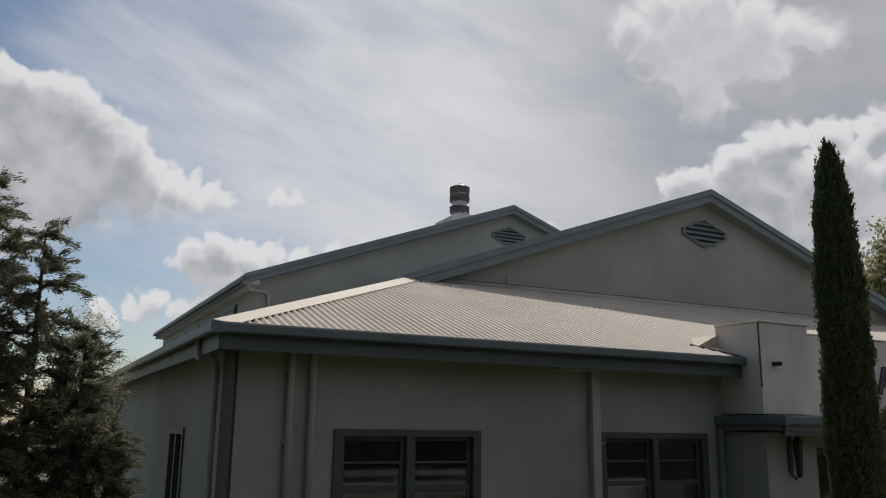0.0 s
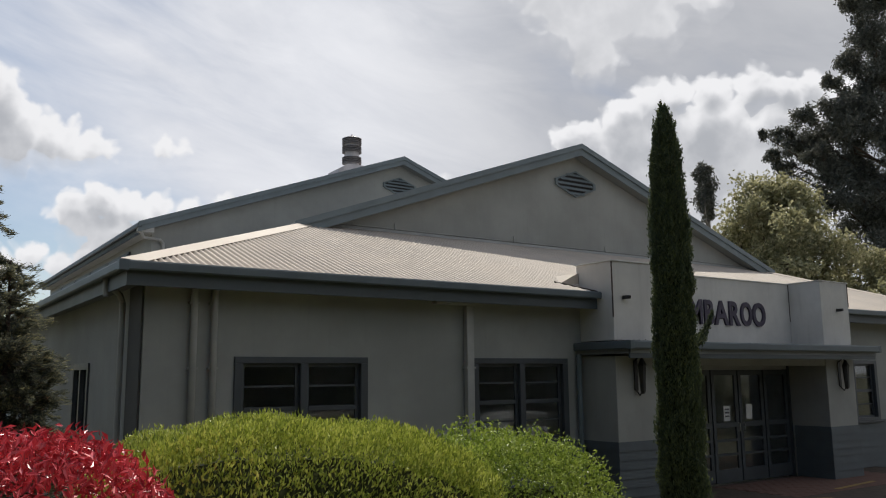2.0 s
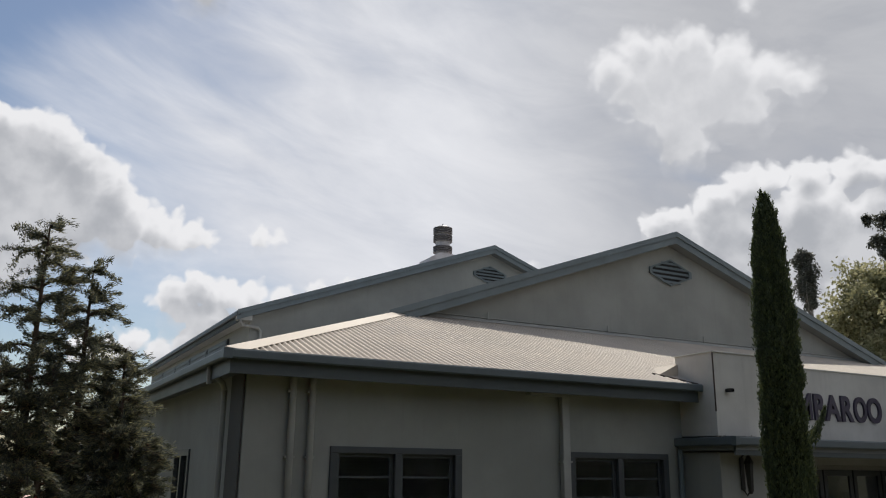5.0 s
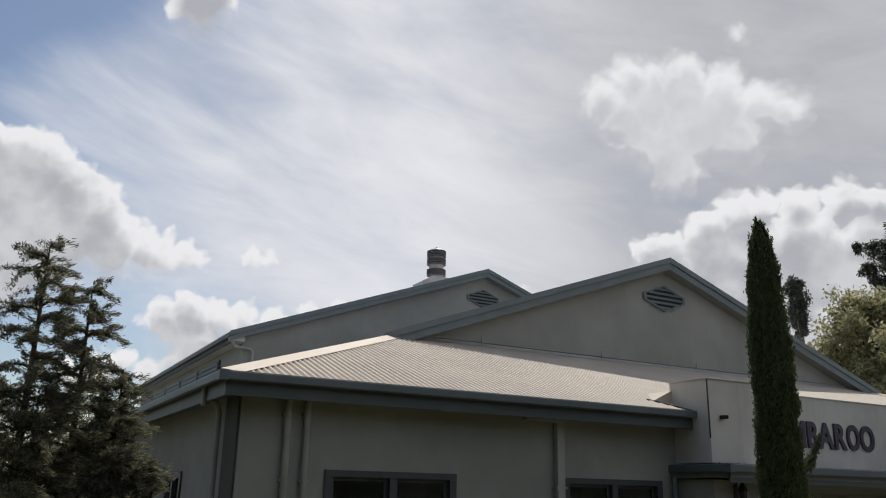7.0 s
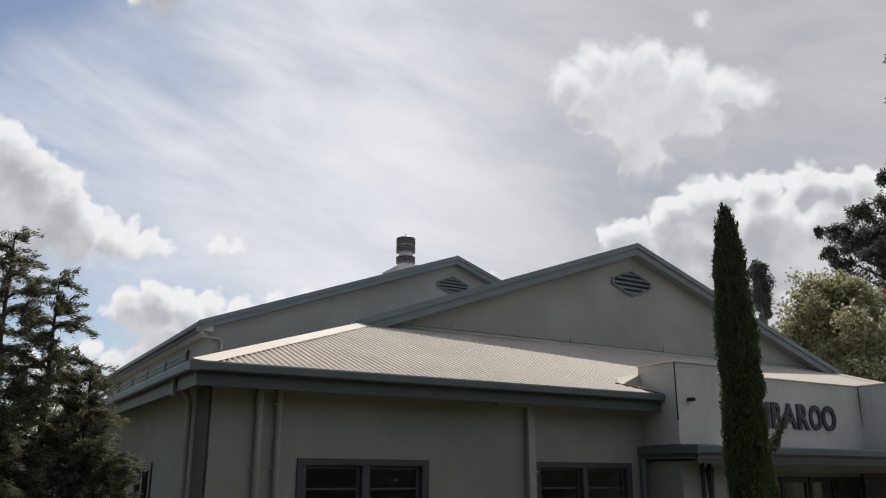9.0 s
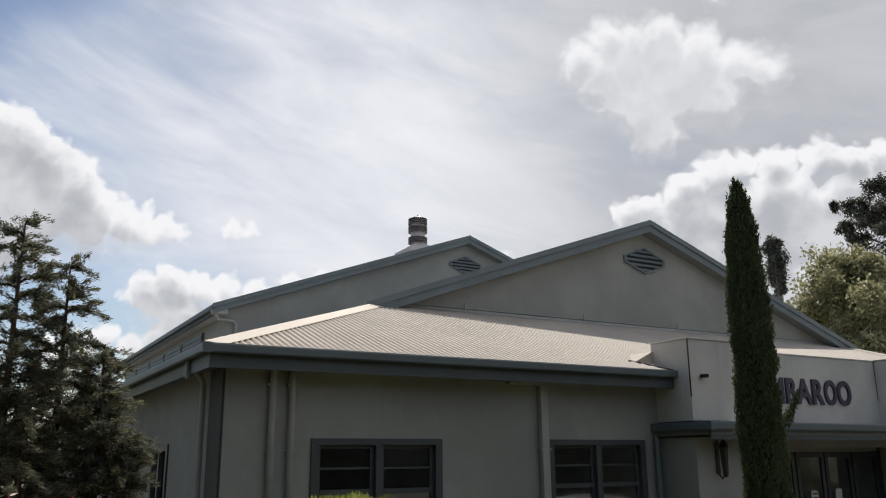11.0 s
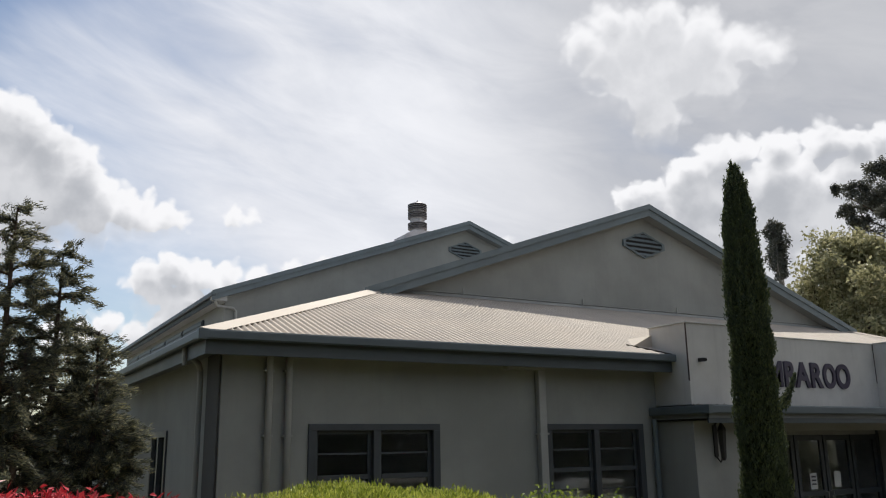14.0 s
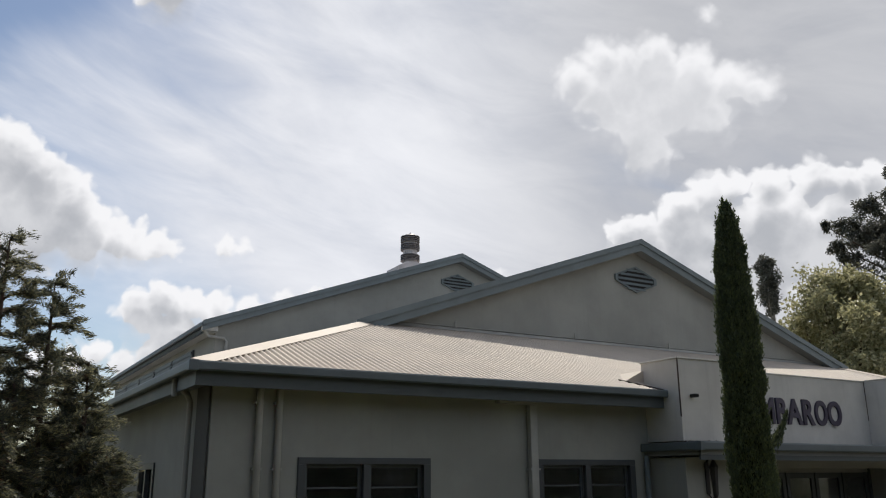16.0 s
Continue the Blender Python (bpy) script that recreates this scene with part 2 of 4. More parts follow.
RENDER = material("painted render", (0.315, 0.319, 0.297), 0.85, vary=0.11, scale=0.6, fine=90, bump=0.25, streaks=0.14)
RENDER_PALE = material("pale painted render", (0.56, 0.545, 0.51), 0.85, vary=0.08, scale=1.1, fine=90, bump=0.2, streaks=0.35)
TRIM = material("blue grey trim paint", (0.15, 0.185, 0.20), 0.5, vary=0.08, scale=2.0, fine=40, bump=0.06, streaks=0.15)
# the trim paint again, darkened to put the gutters' shade into the colour
GUTTER_SHADED = material("blue grey trim paint darkened for gutters", (0.105, 0.13, 0.143), 0.45, vary=0.08, scale=2.0, fine=40, bump=0.04, streaks=0.15)
# darkened copy of the trim paint, with the shade under eaves in its colour
TRIM_DARK = material("blue grey trim paint darkened for eave shade", (0.072, 0.088, 0.096), 0.5, vary=0.08, scale=2.0, fine=40, bump=0.06)
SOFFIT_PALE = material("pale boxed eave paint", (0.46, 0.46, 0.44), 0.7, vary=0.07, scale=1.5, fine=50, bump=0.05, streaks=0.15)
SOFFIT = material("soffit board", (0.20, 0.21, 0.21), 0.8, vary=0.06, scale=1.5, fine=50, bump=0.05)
ROOF = material("cream roof steel", (0.57, 0.50, 0.42), 0.65, vary=0.07, scale=0.8, fine=30, bump=0.02, streaks=0.0)
ROOF_GREY = material("weathered grey roof steel", (0.33, 0.34, 0.34), 0.5, vary=0.08, scale=0.8, fine=30, bump=0.02)
# shade on the side wall by the corner, put into a dark colour
CORNER_SHADE = material("dark corner shade", (0.08, 0.078, 0.073), 0.8, vary=0.15, scale=2.0, fine=50, bump=0.15, streaks=0.3)
PIPE = material("grey painted pipe", (0.37, 0.37, 0.35), 0.55, vary=0.07, scale=3, fine=40, bump=0.05)
CLAD = material("blue grey weatherboard paint", (0.098, 0.116, 0.124), 0.6, vary=0.10, scale=2.5, fine=50, bump=0.12, random_tone=0.25)
# weatherboard paint made darker: the entrance recess's shade is in the colour
DOOR = material("door paint darkened for the recess", (0.065, 0.075, 0.08), 0.5, vary=0.1, scale=3, fine=50, bump=0.05)
FRAME = material("dark window frame paint", (0.060, 0.068, 0.075), 0.45, vary=0.08, scale=3, fine=50, bump=0.05)
GLASS = glass_material("window glass")
ROOM = material("interior plaster", (0.55, 0.55, 0.53), 0.9, vary=0.1, bump=0.0)
BLACK = material("black metal", (0.02, 0.02, 0.021), 0.45, metal=0.2, vary=0.1, bump=0.03)
LETTER = material("dark violet grey letter", (0.05, 0.04, 0.066), 0.5, vary=0.08, bump=0.03)
PAPER = material("white paper", (0.78, 0.78, 0.76), 0.8, vary=0.03, bump=0.02)
INK = material("printed bars", (0.12, 0.12, 0.13), 0.8, vary=0.05, bump=0.0)
VENT = material("pale ventilator steel", (0.60, 0.56, 0.56), 0.5, metal=0.1, vary=0.1, scale=4, fine=30, bump=0.04, streaks=0.2)
VENT_DARK = material("dark ventilator louvre", (0.20, 0.18, 0.18), 0.5, metal=0.3, vary=0.15, scale=6, bump=0.05)
STAIN = material("rusty joint sealant", (0.075, 0.055, 0.045), 0.9, vary=0.25, scale=6, fine=40, bump=0.2)
SOIL = material("soil and mulch", (0.075, 0.055, 0.04), 0.95, vary=0.3, scale=5, fine=30, bump=0.6)
PAVER = material("red brown paving", (0.16, 0.085, 0.065), 0.85, vary=0.2, scale=4, fine=50, bump=0.2, random_tone=0.4)
LINE = material("worn yellow line paint", (0.30, 0.20, 0.05), 0.7, vary=0.2, scale=6, fine=60, bump=0.1)
BARK = material("bark", (0.09, 0.065, 0.048), 0.9, vary=0.3, scale=6, fine=25, bump=0.6)
BARK_PALE = material("pale gum bark", (0.30, 0.27, 0.24), 0.8, vary=0.3, scale=2, fine=20, bump=0.3)
# solid plant cores: the shade between leaves is put into their dark colour
CORE = material("dark core with leaf shade in its colour", (0.03, 0.034, 0.016), 1.0, spec=0.0, vary=0.3, scale=6, fine=30, bump=0.5)
CORE_RED = material("dark red core with leaf shade in its colour", (0.06, 0.02, 0.016), 1.0, spec=0.0, vary=0.3, scale=6, fine=30, bump=0.5)
HEDGE = leaf_material("hedge leaves", [(0.10, 0.15, 0.024), (0.42, 0.48, 0.08), (0.84, 0.84, 0.24)], 0.22)
SHRUB = leaf_material("bright shrub leaves", [(0.08, 0.13, 0.02), (0.31, 0.40, 0.06), (0.60, 0.67, 0.17)], 0.24)
RED = leaf_material("red shrub leaves", [(0.20, 0.014, 0.022), (0.60, 0.045, 0.065), (0.90, 0.16, 0.18)], 0.15, 0.34)
CONIFER = leaf_material("dark conifer sprays", [(0.062, 0.072, 0.066), (0.115, 0.125, 0.095), (0.44, 0.41, 0.22)], 0.5, 0.55)
CYPRESS = leaf_material("cypress sprays", [(0.054, 0.076, 0.046), (0.092, 0.12, 0.06), (0.20, 0.225, 0.085)], 0.42, 0.65)
ELM = leaf_material("light green tree leaves", [(0.19, 0.19, 0.10), (0.36, 0.35, 0.19), (0.62, 0.58, 0.38)], 0.5)
GUM = leaf_material("dark gum leaves", [(0.075, 0.08, 0.07), (0.135, 0.14, 0.118), (0.24, 0.24, 0.20)], 0.36, 0.5)
WOODS = leaf_material("mixed woodland leaves", [(0.09, 0.10, 0.06), (0.17, 0.18, 0.11), (0.30, 0.29, 0.20)], 0.4, 0.5)
PALE_BUSH = leaf_material("pale bush leaves", [(0.24, 0.25, 0.12), (0.42, 0.41, 0.24), (0.62, 0.58, 0.40)], 0.4)
CAR_PAINT = material("white car paint", (0.75, 0.76, 0.77), 0.25, vary=0.02, bump=0.0)
FENCE = material("pale fence paint", (0.62, 0.61, 0.57), 0.7, vary=0.1, scale=3, fine=40, bump=0.1, streaks=0.2)
TYRE = material("tyre rubber", (0.02, 0.02, 0.02), 0.85, vary=0.1, bump=0.2)


# ---- shaping helpers ----
def part(name, bm, mat, parent=None, label="", smooth=False):
    """Links a bmesh as one mesh object, under a thing or a part."""
    me = bpy.data.meshes.new(name)
    bm.to_mesh(me)
    bm.free()
    me.materials.append(mat)
    if smooth:
        me.polygons.foreach_set("use_smooth", [True] * len(me.polygons))
    ob = new(name, me)
    ob.parent = parent
    if label:
        ob["label"] = label
    return ob


def mesh_part(name, verts, faces, mat, parent=None, label="", smooth=False):
    me = bpy.data.meshes.new(name)
    me.from_pydata(verts if isinstance(verts, list) else verts.tolist(), [], faces if isinstance(faces, list) else faces.tolist())
    me.materials.append(mat)
    if smooth:
        me.polygons.foreach_set("use_smooth", [True] * len(me.polygons))
    ob = new(name, me)
    ob.parent = parent
    if label:
        ob["label"] = label
    return ob


def thing(name, label, category, at=(0, 0, 0), group="", kind=""):
    ob = tagged(new(name), label, category, group, kind)
    ob.location = at
    return ob


def add_box(bm, lo, hi, bevel=0.0):
    r = bmesh.ops.create_cube(bm, size=1.0)
    c = [(a + b) / 2 for a, b in zip(lo, hi)]
    s = [b - a for a, b in zip(lo, hi)]
    for v in r["verts"]:
        v.co = Vector((c[i] + v.co[i] * s[i] for i in range(3)))
    if bevel:
        edges = list({e for v in r["verts"] for e in v.link_edges})
        bmesh.ops.bevel(bm, geom=edges, offset=bevel, segments=2, affect="EDGES", profile=0.5)
    return bm


def box(lo, hi, bevel=0.0):
    return add_box(bmesh.new(), lo, hi, bevel)


def add_prism(bm, outline, axis, lo, hi):
    """Extrudes a 2D outline along an axis ('x': outline in y, z; 'y': in x, z; 'z': in x, y)."""
    def place(p, d):
        return {"x": (d, p[0], p[1]), "y": (p[0], d, p[1]), "z": (p[0], p[1], d)}[axis]
    a = [bm.verts.new(place(p, lo)) for p in outline]
    b = [bm.verts.new(place(p, hi)) for p in outline]
    bm.faces.new(a)
    bm.faces.new(list(reversed(b)))
    for i in range(len(a)):
        j = (i + 1) % len(a)
        bm.faces.new((a[j], a[i], b[i], b[j]))
    bmesh.ops.recalc_face_normals(bm, faces=bm.faces[:])
    return bm


def prism(outline, axis, lo, hi):
    return add_prism(bmesh.new(), outline, axis, lo, hi)


def add_tube(bm, points, radii, sides=10, cap=True):
    """A tube through points, with a radius at each."""
    pts = [Vector(p) for p in points]
    radii = radii if hasattr(radii, "__len__") else [radii] * len(pts)
    rings = []
    for i, p in enumerate(pts):
        d = (pts[min(i + 1, len(pts) - 1)] - pts[max(i - 1, 0)]).normalized()
        side = d.cross(Vector((0, 0, 1)) if abs(d.z) < 0.9 else Vector((1, 0, 0))).normalized()
        up = side.cross(d)
        rings.append([bm.verts.new(p + radii[i] * (math.cos(a) * side + math.sin(a) * up))
                      for a in (2 * math.pi * k / sides for k in range(sides))])
    for r, s in zip(rings, rings[1:]):
        for k in range(sides):
            bm.faces.new((r[k], r[(k + 1) % sides], s[(k + 1) % sides], s[k]))
    if cap:
        bm.faces.new(list(reversed(rings[0])))
        bm.faces.new(rings[-1])
    bmesh.ops.recalc_face_normals(bm, faces=bm.faces[:])
    return bm


def tube(points, radii, sides=10):
    return add_tube(bmesh.new(), points, radii, sides)


def lathe(profile, sides=32):
    """Turns (radius, z) pairs round the z axis."""
    bm = bmesh.new()
    rings = [[bm.verts.new((r * math.cos(2 * math.pi * k / sides), r * math.sin(2 * math.pi * k / sides), z)) for k in range(sides)]
             for r, z in profile]
    for r, s in zip(rings, rings[1:]):
        for k in range(sides):
            bm.faces.new((r[k], r[(k + 1) % sides], s[(k + 1) % sides], s[k]))
    bm.faces.new(list(reversed(rings[0])))
    bm.faces.new(rings[-1])
    bmesh.ops.recalc_face_normals(bm, faces=bm.faces[:])
    return bm


def leaves(centres, ways, length, width, rng, fold=0.25, spread=0.9, flat=0.0):
    """Leaf blades: at each centre a folded four-cornered blade pointing roughly along its way. Returns verts and faces."""
    n = len(centres)
    ways = ways + rng.normal(0, spread, (n, 3))
    ways /= np.linalg.norm(ways, axis=1)[:, None] + 1e-9
    other = rng.normal(0, 1, (n, 3)) + np.array([0.0, 0.0, 3.0 * flat])
    side = np.cross(ways, other)
    side /= np.linalg.norm(side, axis=1)[:, None] + 1e-9
    up = np.cross(side, ways)
    ln = (length * rng.uniform(0.65, 1.25, n))[:, None]
    wd = (width * rng.uniform(0.7, 1.2, n))[:, None]
    base, tip = centres - ways * ln * 0.5, centres + ways * ln * 0.5
    mid = centres - ways * ln * 0.05
    left, right = mid + side * wd * 0.5 + up * wd * fold, mid - side * wd * 0.5 + up * wd * fold
    verts = np.stack([base, left, tip, right], 1).reshape(-1, 3)
    k = np.arange(n)[:, None] * 4
    faces = np.concatenate([np.concatenate([k, k + 1, k + 2], 1), np.concatenate([k, k + 2, k + 3], 1)])
    return verts, faces


# ---- ground ----
def ground_z(x, y):
    def fade(v):
        return 1 / (1 + math.exp(max(-30.0, min(30.0, v))))
    bank = fade((math.hypot(x - 1.0, (y - 1.0) * 0.9) - 5.2) * 1.6)
    low = fade(-(x - 13) * 0.8) * fade((y - 5) * 0.8)
    return -0.45 + 0.55 * bank - 0.35 * low


xs = sorted(set([-2500, -900, -300, -120, -60] + list(np.linspace(-30, 40, 71)) + [60, 120, 300, 900, 2500]))
verts = [(x, y, ground_z(x, y)) for y in xs for x in xs]
nx = len(xs)
faces = [(j * nx + i, j * nx + i + 1, (j + 1) * nx + i + 1, (j + 1) * nx + i) for j in range(nx - 1) for i in range(nx - 1)]
GROUND = material("dry grass and bare earth", (0.12, 0.115, 0.065), 0.95, vary=0.35, scale=0.7, fine=18, bump=0.6)
tagged(mesh_part("ground", verts, faces, GROUND, smooth=True), "grassy earth sloping gently down to the building", "ground", kind="structure")

# ---- building ----
EAVE_Y, EAVE_X0, EAVE_X1, EAVE_Z = 10.44, 2.74, 26.02, 3.21     # gutter line of the low front wing
WALL_Y, WALL_X0, WALL_X1 = 11.0, 3.19, 25.57
MID = 14.38                                                      # middle of entrance and gable
GABLE_Y, PITCH = 14.9, 0.362
PIER_Y, PIER_W, PARA_TOP = 10.18, 1.05, 3.72
PIER_X0, PIER_X1 = 10.74, 18.02
SIGN_Y = 10.93
BASE = -0.55                                                     # foot of all walls

building = thing("hall_building", "rendered grey hall with cream corrugated roof and blue-grey trim", "building")


def wall_with_openings(name, x0, x1, z0, z1, y, thick, holes, mat, label=""):
    """A wall along x whose front face is at y, with rectangular holes (x0, x1, z0, z1) right through it."""
    bm = bmesh.new()
    xs = sorted({x0, x1, *(h[0] for h in holes), *(h[1] for h in holes)})
    for a, b in zip(xs, xs[1:]):
        cuts = sorted((h[2], h[3]) for h in holes if h[0] <= a and h[1] >= b)
        z = z0
        for lo, hi in cuts:
            if lo > z:
                add_box(bm, (a, y, z), (b, y + thick, lo))
            z = hi
        if z < z1:
            add_box(bm, (a, y, z), (b, y + thick, z1))
    bmesh.ops.remove_doubles(bm, verts=bm.verts[:], dist=0.0005)
    return part(name, bm, mat, building, label)


WIN = [(4.44, 6.37), (8.39, 10.33), (18.43, 20.37), (22.39, 24.32)]
WIN_Z0, WIN_Z1 = 0.70, 2.0
CLAD_TOP = 0.66
wall_with_openings("front_wall", WALL_X0, PIER_X0, BASE, 3.02, WALL_Y, 0.22, [(a, b, WIN_Z0, WIN_Z1) for a, b in WIN[:2]], RENDER)
wall_with_openings("front_wall", PIER_X1, WALL_X1, BASE, 3.02, WALL_Y, 0.22, [(a, b, WIN_Z0, WIN_Z1) for a, b in WIN[2:]], RENDER)
# side wall of the wing and of the hall behind it
part("side_wall", box((WALL_X0, WALL_Y + 0.22, BASE), (WALL_X0 + 0.22, 14.2, 3.02)), RENDER, building)
part("side_wall", box((WALL_X0, 14.2, BASE), (WALL_X0 + 0.22, 15.35, 0.6)), RENDER, building)
part("side_wall", box((WALL_X0, 14.2, 2.0), (WALL_X0 + 0.22, 15.35, 3.02)), RENDER, building)
part("side_wall", box((WALL_X0, 15.35, BASE), (WALL_X0 + 0.22, 42.0, 3.02)), RENDER, building)
part("side_wall", box((WALL_X1 - 0.22, WALL_Y + 0.22, BASE), (WALL_X1, 42.0, 3.02)), RENDER, building)
part("rear_wall", box((WALL_X0, 42.0, BASE), (WALL_X1, 42.22, 3.02)), RENDER, building)
part("rear_wall", box((6.95, 41.9, 3.02), (23.45, 42.12, 6.1)), RENDER, building)


# low wing roof: corrugated sheets with a hip at either end
def corrugated(x0, x1, y_low, y_high, z_low, hip0, hip1, wave=0.104, depth=0.020):
    """Corrugated slope rising along +y, cut off along 45 degree hips at its ends where asked for."""
    n = int((x1 - x0) / wave * 8)
    verts, faces = [], []
    for i in range(n + 1):
        x = x0 + (x1 - x0) * i / n
        top, low = y_high, y_low
        if PIER_X0 - 0.01 < x < PIER_X1 + 0.01:
            low = SIGN_Y + 0.14
        if hip0:
            top = min(top, y_low + (x - x0))
        if hip1:
            top = min(top, y_low + (x1 - x))
        w = depth * math.sin(2 * math.pi * (x - x0) / wave)
        verts += [(x, low, z_low + (low - y_low) * PITCH + w), (x, top, z_low + (top - y_low) * PITCH + w)]
    for i in range(n):
        faces.append((2 * i, 2 * i + 2, 2 * i + 3, 2 * i + 1))
    return verts, faces


ROOF_LOW = EAVE_Z - 0.03
v, f = corrugated(EAVE_X0 + 0.02, EAVE_X1 - 0.02, EAVE_Y + 0.03, GABLE_Y, ROOF_LOW, True, True)
mesh_part("corrugated_roof", v, f, ROOF, building, "cream corrugated steel roof sheet", smooth=True)
RUN = GABLE_Y - EAVE_Y - 0.03
HIP_X = EAVE_X0 + 0.02 + RUN
HIP_Z = ROOF_LOW + RUN * PITCH
# side slopes of the wing, towards the ends of the building
for sx, xe in ((1, EAVE_X0 + 0.02), (-1, EAVE_X1 - 0.02)):
    n = 380
    vs, fs = [], []
    for i in range(n + 1):
        y = EAVE_Y + 0.03 + (42.0 - EAVE_Y) * i / n
        inn = min(RUN, y - EAVE_Y - 0.03)
        w = 0.011 * math.sin(2 * math.pi * y / 0.332)
        vs += [(xe, y, ROOF_LOW + w), (xe + sx * inn, y, ROOF_LOW + inn * PITCH + w)]
    fs = [(2 * i, 2 * i + 2, 2 * i + 3, 2 * i + 1) for i in range(n)]
    mesh_part("corrugated_roof", vs, fs, ROOF, building, smooth=True)
    # rounded hip capping
    e0, e1 = (xe, EAVE_Y + 0.03), (xe + sx * RUN, GABLE_Y - 0.01)
    for (ax, ay), name in (((sx * 0.26, 0.0), "hip_capping"), ((0.0, 0.26), "hip_capping")):
        rise = 0.05
        top = [(e0[0], e0[1], ROOF_LOW + rise), (e1[0], e1[1], HIP_Z + rise), (e1[0] + ax, e1[1] + ay, HIP_Z + 0.02), (e0[0] + ax, e0[1] + ay, ROOF_LOW + 0.02)]
        vs8 = top + [(p[0], p[1], p[2] - 0.006) for p in top]
        bm = bmesh.new()
        vv = [bm.verts.new(p) for p in vs8]
        for q in ((0, 1, 2, 3), (7, 6, 5, 4), (0, 4, 5, 1), (1, 5, 6, 2), (2, 6, 7, 3), (3, 7, 4, 0)):
            bm.faces.new([vv[k] for k in q])
        bmesh.ops.recalc_face_normals(bm, faces=bm.faces[:])
        part(name, bm, ROOF, building)
# dark flashing where the sheets meet the gable wall
part("apron_flashing", prism([(GABLE_Y - 0.10, HIP_Z - 0.015), (GABLE_Y - 0.004, HIP_Z + 0.02), (GABLE_Y - 0.004, HIP_Z + 0.06), (GABLE_Y - 0.02, HIP_Z + 0.06)], "x", HIP_X + 0.1, EAVE_X1 - RUN), PIPE, building)

# gutter, fascia and soffit round the wing
GUTTER = [(0.0, -0.105), (0.0, -0.02), (0.012, 0.0), (0.02, 0.0), (0.02, -0.085), (0.10, -0.085), (0.10, -0.0), (0.115, 0.0), (0.115, -0.11), (0.02, -0.125)]
for x0, x1 in ((EAVE_X0, PIER_X0), (PIER_X1, EAVE_X1)):
    part("gutter", prism([(EAVE_Y + a, EAVE_Z + b) for a, b in GUTTER], "x", x0, x1), GUTTER_SHADED, building, "blue-grey steel gutter")
    part("fascia", box((x0 + (0.115 if x0 < 5 else 0), EAVE_Y + 0.117, 2.915), (x1 - (0.115 if x1 > 20 else 0), EAVE_Y + 0.147, 3.20)), TRIM_DARK, building)
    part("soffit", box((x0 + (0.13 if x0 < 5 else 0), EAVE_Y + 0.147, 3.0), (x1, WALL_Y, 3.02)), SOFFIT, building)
part("gutter", prism([(EAVE_X0 + a, EAVE_Z + b) for a, b in GUTTER], "y", EAVE_Y, 42), GUTTER_SHADED, building)
part("fascia", box((EAVE_X0 + 0.117, EAVE_Y + 0.147, 2.915), (EAVE_X0 + 0.147, 42, 3.2)), TRIM_DARK, building)
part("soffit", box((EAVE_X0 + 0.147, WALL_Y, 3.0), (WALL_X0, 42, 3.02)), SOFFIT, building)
part("gutter", prism([(EAVE_X1 - a, EAVE_Z + b) for a, b in GUTTER], "y", EAVE_Y, 42), TRIM, building)
for x0 in (EAVE_X0 - 0.004, EAVE_X1 - 0.114):
    part("gutter_corner", box((x0, EAVE_Y - 0.004, EAVE_Z - 0.127), (x0 + 0.118, EAVE_Y + 0.118, EAVE_Z + 0.002), 0.004), GUTTER_SHADED, building)
part("ceiling_lining", box((WALL_X0 + 0.22, WALL_Y + 0.22, 2.92), (WALL_X1 - 0.22, 41.9, 2.96)), ROOM, building)
part("floor_slab", box((WALL_X0 + 0.22, WALL_Y + 0.22, BASE), (WALL_X1 - 0.22, 41.9, -0.38)), ROOM, building)
part("inner_wall", box((WALL_X0 + 0.22, 15.0, -0.38), (WALL_X1 - 0.22, 15.12, 2.92)), ROOM, building)


